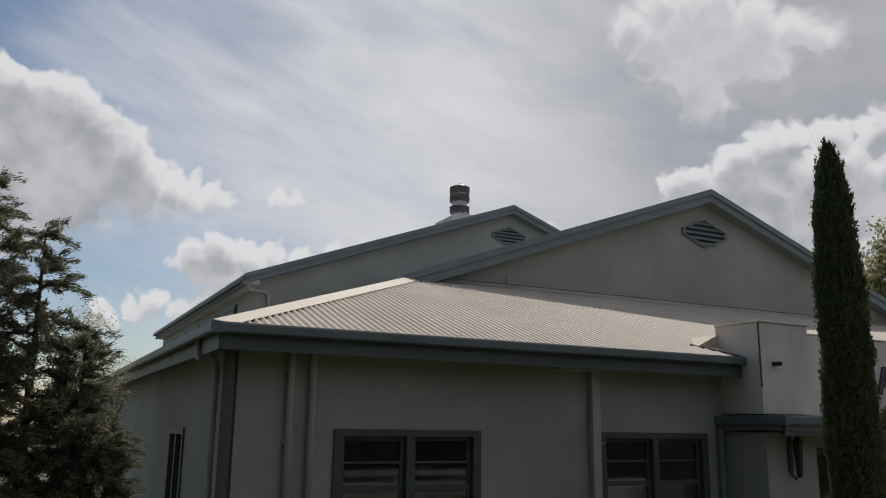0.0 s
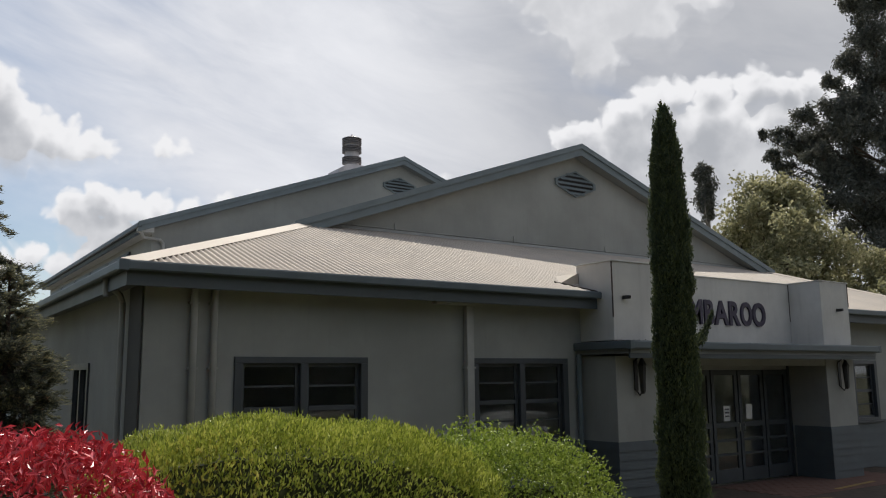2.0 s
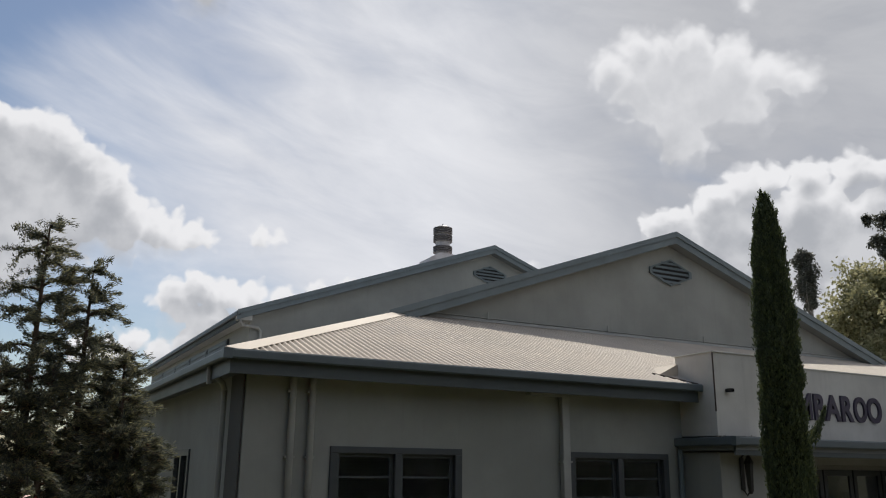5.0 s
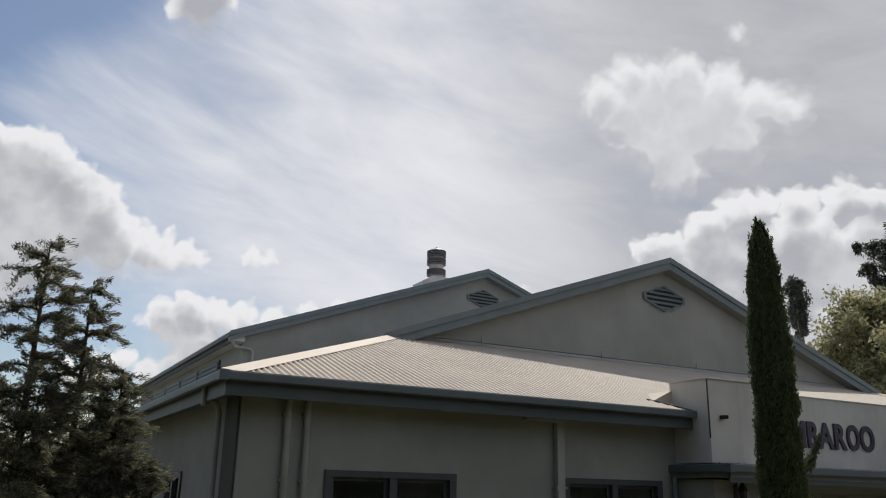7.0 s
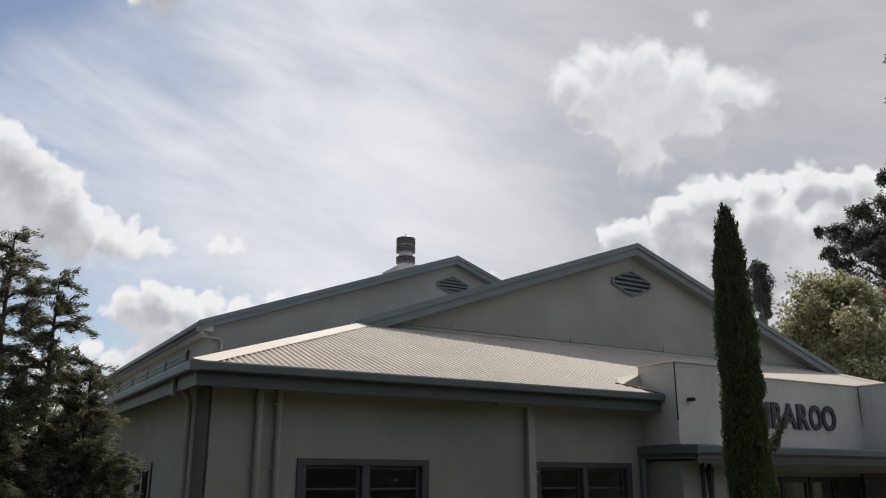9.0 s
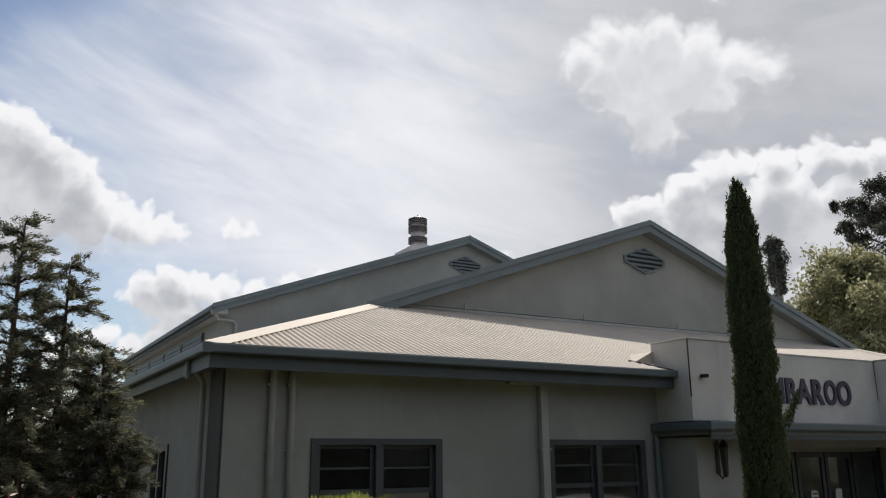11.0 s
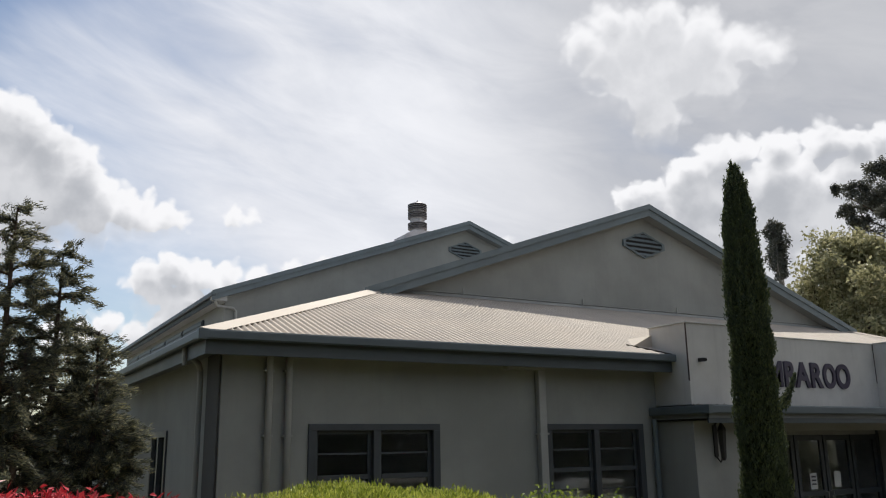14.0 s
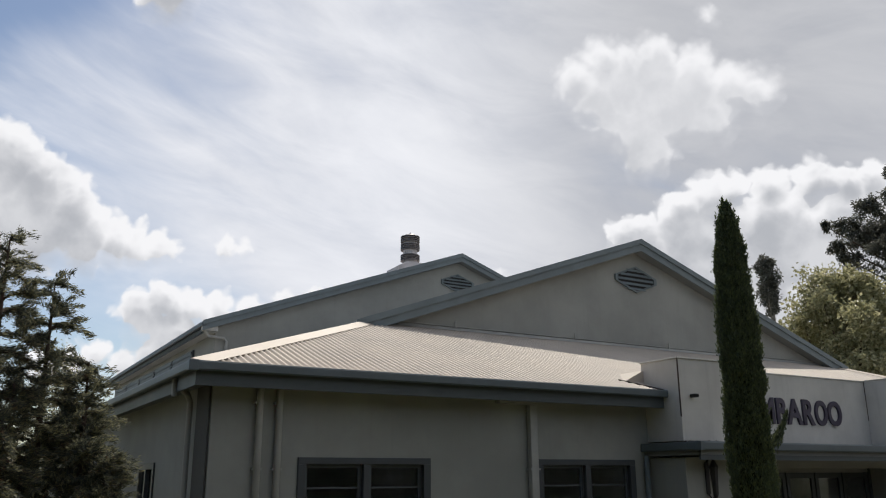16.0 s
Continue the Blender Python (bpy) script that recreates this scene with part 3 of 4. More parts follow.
# gables
def gable(y_wall, y_roof_back, apex_x, apex_z, half, slope, foot, mat_roof, over=0.30):
    """A gabled block: wall, two roof slopes, barge boards and soffits. apex_z is the top of the barge board."""
    wall_half = half - 0.46
    top = apex_z - 0.12
    outline = [(apex_x - wall_half, foot), (apex_x - wall_half, top - slope * wall_half), (apex_x, top), (apex_x + wall_half, top - slope * wall_half), (apex_x + wall_half, foot)]
    part("gable_wall", prism(outline, "y", y_wall, y_wall + 0.25), RENDER, building, "grey rendered gable wall")
    for s in (-1, 1):
        e = (apex_x + s * half, apex_z - slope * half)
        # roof slope
        part("roof_slope", prism([(apex_x, apex_z - 0.02), (apex_x, apex_z - 0.06), (e[0], e[1] - 0.06), (e[0], e[1] - 0.02)], "y", y_wall - over + 0.05, y_roof_back), mat_roof, building)
        # barge board in two steps with a rolled cap on top
        part("barge_board", prism([(apex_x, apex_z - 0.075), (apex_x, apex_z - 0.30), (e[0], e[1] - 0.30), (e[0], e[1] - 0.075)], "y", y_wall - over + 0.016, y_wall - over + 0.046), TRIM, building, "blue-grey painted barge board")
        part("barge_capping", prism([(apex_x, apex_z), (apex_x, apex_z - 0.13), (e[0], e[1] - 0.13), (e[0], e[1])], "y", y_wall - over - 0.02, y_wall - over + 0.013), TRIM, building)
        part("barge_soffit", prism([(apex_x, apex_z - 0.275), (apex_x, apex_z - 0.295), (e[0], e[1] - 0.295), (e[0], e[1] - 0.275)], "y", y_wall - over + 0.046, y_wall), SOFFIT, building)
        # eave gutter and side wall; gutter and fascia colour darkened for eave shade
        part("gutter", prism([(e[0] + s * (0.02 - a), e[1] - 0.05 + b) for a, b in GUTTER], "y", y_wall - over, y_roof_back), TRIM_DARK, building)
        xw = apex_x + s * wall_half
        part("side_wall", box((min(xw, xw - s * 0.22), y_wall + 0.25, foot), (max(xw, xw - s * 0.22), y_roof_back, top - slope * wall_half - 0.02)), RENDER, building)
        part("eave_soffit", box((min(xw, e[0] - s * 0.1), y_wall, e[1] - 0.30), (max(xw, e[0] - s * 0.1), y_roof_back, e[1] - 0.27)), SOFFIT_PALE, building)
        part("eave_box", box((min(xw, e[0] - s * 0.02), y_wall - over + 0.05, e[1] - 0.29), (max(xw, e[0] - s * 0.02), y_wall - 0.004, e[1] - 0.10), 0.008), SOFFIT_PALE, building, "pale boxed end of the eave")
        part("eave_fascia", box((min(e[0] - s * 0.1, e[0] - s * 0.13), y_wall, e[1] - 0.32), (max(e[0] - s * 0.1, e[0] - s * 0.13), y_roof_back, e[1] - 0.05)), TRIM_DARK, building)


gable(GABLE_Y, 24.55, 14.43, 7.468, 7.6, 0.3557, 2.9, ROOF_GREY)
gable(24.6, 42.2, 15.2, 9.518, 8.945, 0.3597, 2.9, ROOF_GREY)


def lozenge_vent(cx, cz, y, half_w, half_h):
    """Lozenge-shaped gable vent: frame, dark backing and sloping slats."""
    vent = new("gable_vent")
    vent.parent = building
    vent["label"] = "blue-grey louvred vent in a lozenge frame"
    def ring(k):
        w, h, e = half_w * k, half_h * k, 0.075 * k
        return [(cx - w, cz - e), (cx - w, cz + e), (cx, cz + h), (cx + w, cz + e), (cx + w, cz - e), (cx, cz - h)]
    bm = bmesh.new()
    for (a, b) in zip(ring(1.0), ring(1.0)[1:] + ring(1.0)[:1]):
        i, j = [(cx + (p[0] - cx) * 0.88, cz + (p[1] - cz) * 0.88) for p in (a, b)]
        add_prism(bm, [a, b, j, i], "y", y - 0.05, y - 0.002)
    part("vent_frame", bm, TRIM, vent)
    part("backing", prism(ring(0.9), "y", y - 0.012, y - 0.003), BLACK, vent)
    n = 5
    for k in range(n):
        z = cz + half_h * 0.86 * (2 * (k + 0.5) / n - 1)
        w = min(half_w * 0.88, half_w * 0.95 * (1 - (abs(z - cz) - 0.05) / half_h)) - 0.01
        if w > 0.05:
            part("slat", prism([(y - 0.052, z - 0.045), (y - 0.016, z + 0.02), (y - 0.016, z + 0.03), (y - 0.060, z - 0.035)], "x", cx - w, cx + w), TRIM, vent)


lozenge_vent(14.43, 6.485, GABLE_Y, 0.67, 0.335)
lozenge_vent(15.17, 8.468, 24.6, 0.67, 0.335)

# ledge and conduit along the gable wall
part("wall_ledge", box((7.6, GABLE_Y - 0.03, 4.862), (21.2, GABLE_Y - 0.002, 4.88)), PIPE, building)
for x in (9.2, 12.4, 15.35, 18.6):
    part("vent_pipe", tube([(x, GABLE_Y - 0.05, 4.84), (x, GABLE_Y - 0.05, 4.98)], 0.018, 8), PIPE, building)
part("downpipe", tube([(21.2, 14.75, 4.95), (21.2, 14.8, 4.72)], 0.05, 10), TRIM, building)

# roof windows strip under the hall's west eave
for k in range(5):
    y0 = 27.0 + 2.9 * k
    w = new("clerestory_window")
    w.parent = building
    part("window_frame", box((6.64, y0, 5.0), (6.70, y0 + 2.75, 5.80)), FRAME, w)
    for j in range(5):
        part("slat", box((6.615, y0 + 0.06, 5.06 + 0.145 * j), (6.637, y0 + 2.69, 5.16 + 0.145 * j)), TRIM_DARK, w)
part("downpipe", tube([(6.35, 24.35, 6.0), (6.45, 24.42, 5.86), (6.95, 24.52, 5.84), (7.04, 24.54, 5.74), (7.04, 24.54, 4.5)], 0.045, 10), PIPE, building)


# windows of the wing
def window(x0, x1, z0, z1, y):
    w = new("window")
    w.parent = building
    w["label"] = "dark framed timber window with four-pane sashes"
    bm = bmesh.new()
    t = 0.085
    for lo, hi in (((x0 - 0.05, z1 - 0.02), (x1 + 0.05, z1 + 0.07)), ((x0 - 0.05, z0 - 0.05), (x1 + 0.05, z0 + 0.03)), ((x0 - 0.05, z0 + 0.03), (x0 + t - 0.02, z1 - 0.02)), ((x1 - t + 0.02, z0 + 0.03), (x1 + 0.05, z1 - 0.02)), (((x0 + x1) / 2 - 0.055, z0 + 0.03), ((x0 + x1) / 2 + 0.055, z1 - 0.02))):
        add_box(bm, (lo[0], y - 0.035, lo[1]), (hi[0], y + 0.05, hi[1]), 0.006)
    part("window_frame", bm, FRAME, w)
    part("window_sill", box((x0 - 0.08, y - 0.09, z0 - 0.09), (x1 + 0.08, y + 0.05, z0 - 0.05), 0.008), FRAME, w)
    m = (x0 + x1) / 2
    for a, b in ((x0 + t - 0.02, m - 0.055), (m + 0.055, x1 - t + 0.02)):
        bm = bmesh.new()
        s = 0.05
        add_box(bm, (a, y + 0.052, z0 + 0.03), (a + s, y + 0.09, z1 - 0.02))
        add_box(bm, (b - s, y + 0.052, z0 + 0.03), (b, y + 0.09, z1 - 0.02))
        add_box(bm, (a + s, y + 0.052, z1 - 0.02 - s), (b - s, y + 0.09, z1 - 0.02))
        add_box(bm, (a + s, y + 0.052, z0 + 0.03), (b - s, y + 0.09, z0 + 0.03 + s))
        for k in (1, 2, 3):
            z = z0 + 0.03 + (z1 - z0 - 0.05) * k / 4
            h = 0.034 if k == 2 else 0.014
            add_box(bm, (a + s, y + (0.044 if k == 2 else 0.056), z - h), (b - s, y + 0.086, z + h))
        part("sash", bm, FRAME, w)
        for k in range(4):
            lo = z0 + 0.03 + (z1 - z0 - 0.05) * k / 4 + 0.018
            hi = z0 + 0.03 + (z1 - z0 - 0.05) * (k + 1) / 4 - 0.018
            p = part("pane", box((a + s - 0.005, y + 0.068, lo), (b - s + 0.005, y + 0.074, hi)), GLASS, w)
            p.visible_shadow = False


for a, b in WIN:
    window(a, b, WIN_Z0, WIN_Z1, WALL_Y)
side_window = new("window")
side_window.parent = building
part("window_frame", box((WALL_X0 - 0.03, 14.15, 0.55), (WALL_X0 + 0.06, 15.4, 0.65)), FRAME, side_window)
part("window_frame", box((WALL_X0 - 0.03, 14.15, 1.95), (WALL_X0 + 0.06, 15.4, 2.05)), FRAME, side_window)
for y in (14.15, 14.73, 15.30):
    part("window_frame", box((WALL_X0 - 0.03, y, 0.65), (WALL_X0 + 0.06, y + 0.1, 1.95)), FRAME, side_window)
part("pane", box((WALL_X0 + 0.03, 14.25, 0.65), (WALL_X0 + 0.036, 15.3, 1.95)), GLASS, side_window).visible_shadow = False


# weatherboards on the lower walls: lapped boards, each its own piece
def boards(x0, x1, y, parent, axis="x", side=-1):
    """Lapped boards facing -y (axis x), or facing side along x (axis y)."""
    for k in range(8):
        z0 = CLAD_TOP - 0.15 * (k + 1)
        if axis == "x":
            b = prism([(y - 0.028, z0), (y - 0.010, z0 + 0.155), (y - 0.001, z0 + 0.155), (y - 0.001, z0)], "x", x0, x1)
        else:
            b = prism([(y + side * 0.028, z0), (y + side * 0.010, z0 + 0.155), (y + side * 0.001, z0 + 0.155), (y + side * 0.001, z0)], "y", x0, x1)
        part("board", b, CLAD, parent)


# entrance portico: two piers, recessed sign panel, canopy
portico = thing("entrance_portico", "pale rendered entrance parapet between two square piers", "portico")
for x0 in (PIER_X0, PIER_X1 - PIER_W):
    x1 = x0 + PIER_W
    back = 11.06
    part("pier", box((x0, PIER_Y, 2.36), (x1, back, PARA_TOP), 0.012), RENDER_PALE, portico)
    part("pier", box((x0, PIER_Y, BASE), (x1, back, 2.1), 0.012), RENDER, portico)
    part("pier_capping", box((x0 - 0.02, PIER_Y - 0.02, PARA_TOP), (x1 + 0.02, back, PARA_TOP + 0.025), 0.006), RENDER_PALE, portico)
    boards(x0 - 0.02, x1 + 0.02, PIER_Y, portico)
    boards(PIER_Y - 0.01, back - 0.06, x0, portico, "y", -1)
    boards(PIER_Y - 0.01, back - 0.06, x1, portico, "y", 1)
part("sign_panel", box((PIER_X0 + PIER_W, SIGN_Y, 2.36), (PIER_X1 - PIER_W, SIGN_Y + 0.2, PARA_TOP - 0.01), 0.006), RENDER_PALE, portico)
part("panel_capping", box((PIER_X0 + PIER_W, SIGN_Y - 0.02, PARA_TOP - 0.01), (PIER_X1 - PIER_W, SIGN_Y + 0.22, PARA_TOP + 0.015), 0.005), RENDER_PALE, portico)
# stained joints at the outer corners
part("joint", box((PIER_X0 - 0.003, PIER_Y - 0.004, 2.75), (PIER_X0 + 0.009, PIER_Y + 0.02, PARA_TOP + 0.03)), STAIN, portico)
part("joint", box((PIER_X1 - PIER_W - 0.012, SIGN_Y - 0.012, 2.9), (PIER_X1 - PIER_W - 0.001, SIGN_Y - 0.001, PARA_TOP)), STAIN, portico)
part("joint", box((PIER_X1 - 0.014, PIER_Y - 0.008, 3.2), (PIER_X1 + 0.006, PIER_Y + 0.02, PARA_TOP + 0.03)), STAIN, portico)
# saddle flashing between roof and pier
part("saddle_flashing", prism([(PIER_X0, 3.30), (PIER_X0 - 0.42, 3.40), (PIER_X0, 3.60)], "y", 11.0, 11.7), ROOF, portico)
part("valley_flashing", tube([(PIER_X0 - 0.50, 11.10, 3.418), (PIER_X0 - 0.25, 10.80, 3.312), (PIER_X0 - 0.02, 10.52, 3.212)], 0.02, 6), STAIN, portico)
# canopy slab with a gutter lip
CAN_X0, CAN_X1, CAN_Y = 10.55, 18.21, 9.64
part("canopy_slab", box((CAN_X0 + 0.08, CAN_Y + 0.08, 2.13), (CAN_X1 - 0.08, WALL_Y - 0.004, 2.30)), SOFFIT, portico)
part("canopy_top", box((CAN_X0 + 0.08, CAN_Y + 0.08, 2.304), (CAN_X1 - 0.08, WALL_Y - 0.004, 2.33)), ROOF_GREY, portico)
part("canopy_gutter", prism([(CAN_Y + a * 0.8, 2.335 + b * 1.1) for a, b in GUTTER], "x", CAN_X0, CAN_X1), GUTTER_SHADED, portico)
part("canopy_fascia", box((CAN_X0 + 0.08, CAN_Y + 0.096, 2.05), (CAN_X1 - 0.08, CAN_Y + 0.13, 2.22)), TRIM_DARK, portico)
part("canopy_gutter", prism([(CAN_X0 + a * 0.8, 2.335 + b * 1.1) for a, b in GUTTER], "y", CAN_Y, WALL_Y - 0.01), GUTTER_SHADED, portico)
part("canopy_gutter", prism([(CAN_X1 - a * 0.8, 2.335 + b * 1.1) for a, b in GUTTER], "y", CAN_Y, WALL_Y - 0.01), GUTTER_SHADED, portico)
for x0 in (CAN_X0 - 0.003, CAN_X1 - 0.091):
    part("gutter_corner", box((x0, CAN_Y - 0.003, 2.196), (x0 + 0.094, CAN_Y + 0.094, 2.337), 0.004), GUTTER_SHADED, portico)
part("lintel_beam", box((PIER_X0 + PIER_W, PIER_Y + 0.02, 1.93), (PIER_X1 - PIER_W, PIER_Y + 0.3, 2.13)), RENDER, portico)
part("canopy_downpipe", tube([(10.60, 10.92, 2.14), (10.60, 10.92, -0.45)], 0.045, 10), TRIM, portico)

# weatherboards along the wing walls
boards(WALL_X0, PIER_X0 - 0.03, WALL_Y, building)
boards(PIER_X1 + 0.03, WALL_X1, WALL_Y, building)

# downpipes on the front wall
def downpipe(x, y, z_top, r=0.046):
    pts = [(x, y, BASE + 0.1), (x, y, z_top - 0.12), (x, y - 0.02, z_top)]
    p = part("downpipe", tube(pts, r, 12), PIPE, building, "grey painted round downpipe", smooth=True)
    for z in (0.9, 1.9, 2.75):
        part("bracket", box((x - r - 0.02, y - 0.012, z), (x + r + 0.02, WALL_Y, z + 0.03)), PIPE, p)
    return p


downpipe(3.81, 10.93, 2.98)
downpipe(4.08, 10.93, 2.98)
p = part("downpipe", box((8.165, 10.88, BASE), (8.305, 10.98, 2.90), 0.012), PIPE, building, "grey painted square downpipe")
for z in (0.9, 1.9):
    part("bracket", box((8.14, 10.872, z), (8.33, WALL_Y, z + 0.03)), PIPE, p)
part("downpipe_offset", box((7.56, 10.84, 2.90), (8.30, 10.97, 2.965), 0.01), PIPE, building)
part("downpipe", tube([(3.10, 11.78, BASE), (3.10, 11.78, 2.80), (3.04, 11.70, 2.90), (2.92, 11.62, 2.98)], 0.042, 12), PIPE, building)
# thin added strip; its dark colour stands in for shade beside the corner
part("corner_shade_strip", box((3.16, 11.03, BASE), (3.186, 11.66, 2.99), 0.006), CORNER_SHADE, building, "dark strip standing in for shade on the side wall by the corner")
part("downpipe_offset", tube([(2.83, 11.6, 3.1), (2.84, 11.6, 2.86)], 0.035, 10), PIPE, building)


# entrance doors
def door_leaf(x0, x1, z0, z1, y):
    d = new("door")
    d.parent = portico
    d["label"] = "grey timber door leaf with glazed panes"
    bm = bmesh.new()
    s = 0.09
    add_box(bm, (x0, y, z0), (x0 + s, y + 0.045, z1))
    add_box(bm, (x1 - s, y, z0), (x1, y + 0.045, z1))
    rails = [(z0, z0 + 0.26), (z0 + 0.52, z0 + 0.57), (z0 + 0.80, z0 + 0.85), (z0 + 1.08, z0 + 1.18), (z1 - 0.11, z1)]
    for a, b in rails:
        add_box(bm, (x0 + s, y, a), (x1 - s, y + 0.045, b))
    part("door_frame", bm, DOOR, d)
    for (_, a), (b, _) in zip(rails, rails[1:]):
        part("pane", box((x0 + s - 0.005, y + 0.018, a - 0.004), (x1 - s + 0.005, y + 0.024, b + 0.004)), GLASS, d).visible_shadow = False
    return d


DOOR_Y, DOOR_Z0, DOOR_Z1 = 11.12, -0.38, 1.86
leaf = (PIER_X1 - PIER_X0 - 2 * PIER_W) / 6
for k in range(6):
    x = PIER_X0 + PIER_W + leaf * k
    d = door_leaf(x + 0.02, x + leaf - 0.02, DOOR_Z0, DOOR_Z1, DOOR_Y)
    if k in (3, 4):
        hx = x + (leaf - 0.08 if k == 3 else 0.08)
        part("door_handle", tube([(hx, DOOR_Y - 0.01, 0.62), (hx, DOOR_Y - 0.06, 0.62), (hx, DOOR_Y - 0.06, 0.78), (hx, DOOR_Y - 0.01, 0.78)], 0.011, 8), PIPE, d, "metal pull handle")
for x0 in (PIER_X0 + PIER_W - 0.06, PIER_X1 - PIER_W - 0.025):
    part("door_jamb", box((x0, 11.065, BASE), (x0 + 0.085, DOOR_Y + 0.1, 2.1)), DOOR, portico)
part("door_head", box((PIER_X0 + PIER_W, DOOR_Y - 0.02, DOOR_Z1 + 0.004), (PIER_X1 - PIER_W, DOOR_Y + 0.1, 2.1)), RENDER, portico)
part("inner_lintel", box((PIER_X0 + PIER_W, SIGN_Y + 0.2, 2.1), (PIER_X1 - PIER_W, DOOR_Y + 0.1, 2.9)), RENDER, portico)

# paving in front of the doors, brick by brick, and a yellow edge line
pavement = tagged(part("pavement", box((9.3, 7.2, -0.46), (20.0, DOOR_Y - 0.02, -0.405)), SOIL), "red-brown brick paving before the entrance doors", "paving", kind="structure")

# ---- sign letters ----
sign = thing("wall_sign", "dark raised capital letters on a pale parapet", "sign", (0, SIGN_Y - 0.02, 2.76))


def letter(ch, x, width, height, parent):
    cu = bpy.data.curves.new("letter", "FONT")
    cu.body, cu.size, cu.extrude, cu.offset = ch, 1.0, 0.022, 0.026
    tmp = bpy.data.objects.new("letter", cu)
    scene.collection.objects.link(tmp)
    bpy.context.view_layer.update()
    me = bpy.data.meshes.new_from_object(tmp.evaluated_get(bpy.context.evaluated_depsgraph_get()))
    bpy.data.objects.remove(tmp)
    co = np.array([v.co[:] for v in me.vertices])
    lo, hi = co.min(0), co.max(0)
    me.transform(Matrix.Diagonal((width / (hi[0] - lo[0]), height / (hi[1] - lo[1]), 1, 1)) @ Matrix.Translation((-lo[0], -lo[1], 0)))
    me.transform(Matrix.Translation((x, 0, 0)) @ Matrix.Rotation(radians(90), 4, "X"))
    me.materials.clear()
    me.materials.append(LETTER)
    ob = new("letter", me)
    ob.parent = parent


for ch, x0, x1 in (("M", 13.62, 13.98), ("B", 14.05, 14.34), ("A", 14.35, 14.80), ("R", 14.83, 15.18), ("O", 15.21, 15.58), ("O", 15.61, 16.04)):
    letter(ch, x0, x1 - x0, 0.50, sign)


# ---- fixtures ----
def wall_lamp(x, y, z):
    w = thing("wall_lamp", "black metal lantern bracketed on a pale pier", "wall lamp", (x, y, z), "entrance lamps")
    part("backplate", box((-0.035, -0.015, -0.20), (0.035, 0.0, 0.18), 0.008), BLACK, w)
    part("arm", tube([(0, -0.01, 0.18), (0, -0.08, 0.24), (0, -0.13, 0.20)], 0.012, 8), BLACK, w)
    part("arm", tube([(0, -0.01, -0.2), (0, -0.07, -0.26), (0, -0.12, -0.2)], 0.010, 8), BLACK, w)
    bm = lathe([(0.015, -0.24), (0.034, -0.21), (0.052, 0.10), (0.062, 0.12), (0.036, 0.17), (0.012, 0.21)], 6)
    bmesh.ops.translate(bm, vec=(0, -0.13, 0), verts=bm.verts[:])
    part("lantern", bm, BLACK, w)
    w.scale = (1.4, 1.2, 1.35)


wall_lamp(11.21, PIER_Y, 1.78)
wall_lamp(17.44, PIER_Y, 1.76)


def security_camera(x, y, z):
    c = thing("security_camera", "small dark security camera on a pale pier", "security camera", (x, y, z), "pier cameras")
    part("mount", box((-0.03, -0.03, -0.03), (0.03, 0.0, 0.03), 0.006), BLACK, c)
    part("housing", box((-0.03, -0.13, -0.03), (0.05, -0.03, 0.03), 0.010), BLACK, c)
    part("lens", tube([(0.01, -0.13, 0), (0.01, -0.142, 0)], 0.018, 12), GLASS, c)


security_camera(11.0, PIER_Y, 3.10)
security_camera(17.55, PIER_Y, 3.12)

for x, z, tilt in ((14.83, 0.98, 0), (15.56, 1.0, 4)):
    n = thing("paper_notice", "white printed notice taped inside door glass", "notice", (x, DOOR_Y - 0.003, z), "door notices")
    n.rotation_euler = (0, radians(tilt), 0)
    part("sheet", box((-0.1, -0.002, -0.15), (0.1, 0.0, 0.15)), PAPER, n)
    if tilt == 0:
        for k in range(3):
            part("print_bar", box((-0.06, -0.004, 0.07 - 0.07 * k), (0.07, -0.0025, 0.10 - 0.07 * k)), INK, n)

# roof ventilator on the hall's west slope
ventilator = thing("roof_ventilator", "pale steel roof ventilator stack with dark louvre rings", "ventilator", (14.32, 26.6, 9.0))
part("flue", lathe([(0.27, 0.05), (0.27, 1.60), (0.20, 1.66), (0.02, 1.69)], 36), VENT, ventilator, smooth=False)
for z0 in (0.64, 1.06, 1.37):
    for j in range(4):
        z = z0 + 0.065 * j
        part("louvre_ring", lathe([(0.28, z), (0.36, z - 0.012), (0.36, z + 0.018), (0.28, z + 0.045)], 36), VENT_DARK, ventilator)
part("finial", lathe([(0.05, 1.68), (0.04, 1.72), (0.005, 1.78)], 16), VENT, ventilator)
part("flashing_box", prism([(-0.74, -0.20), (-0.74, 0.27), (-0.36, 0.50), (0.36, 0.50), (0.62, 0.40), (0.62, 0.0)], "y", -0.45, 0.45), VENT, ventilator)


# leaf litter caught against the pier on the canopy
litter = thing("leaf_litter", "small heap of dry twigs and leaves on the canopy", "litter", (11.1, 10.06, 2.335), kind="stuff")
rng = np.random.default_rng(5)
spots = np.stack([rng.normal(0, 0.22, 260), rng.uniform(-0.10, 0.08, 260), np.abs(rng.normal(0, 0.010, 260))], 1)
v, f = leaves(spots, np.tile([1.0, 0, 0.1], (260, 1)), 0.04, 0.018, rng, spread=0.5)
mesh_part("dry_leaf_heap", v, f, SOIL, litter)["kind"] = "stuff"

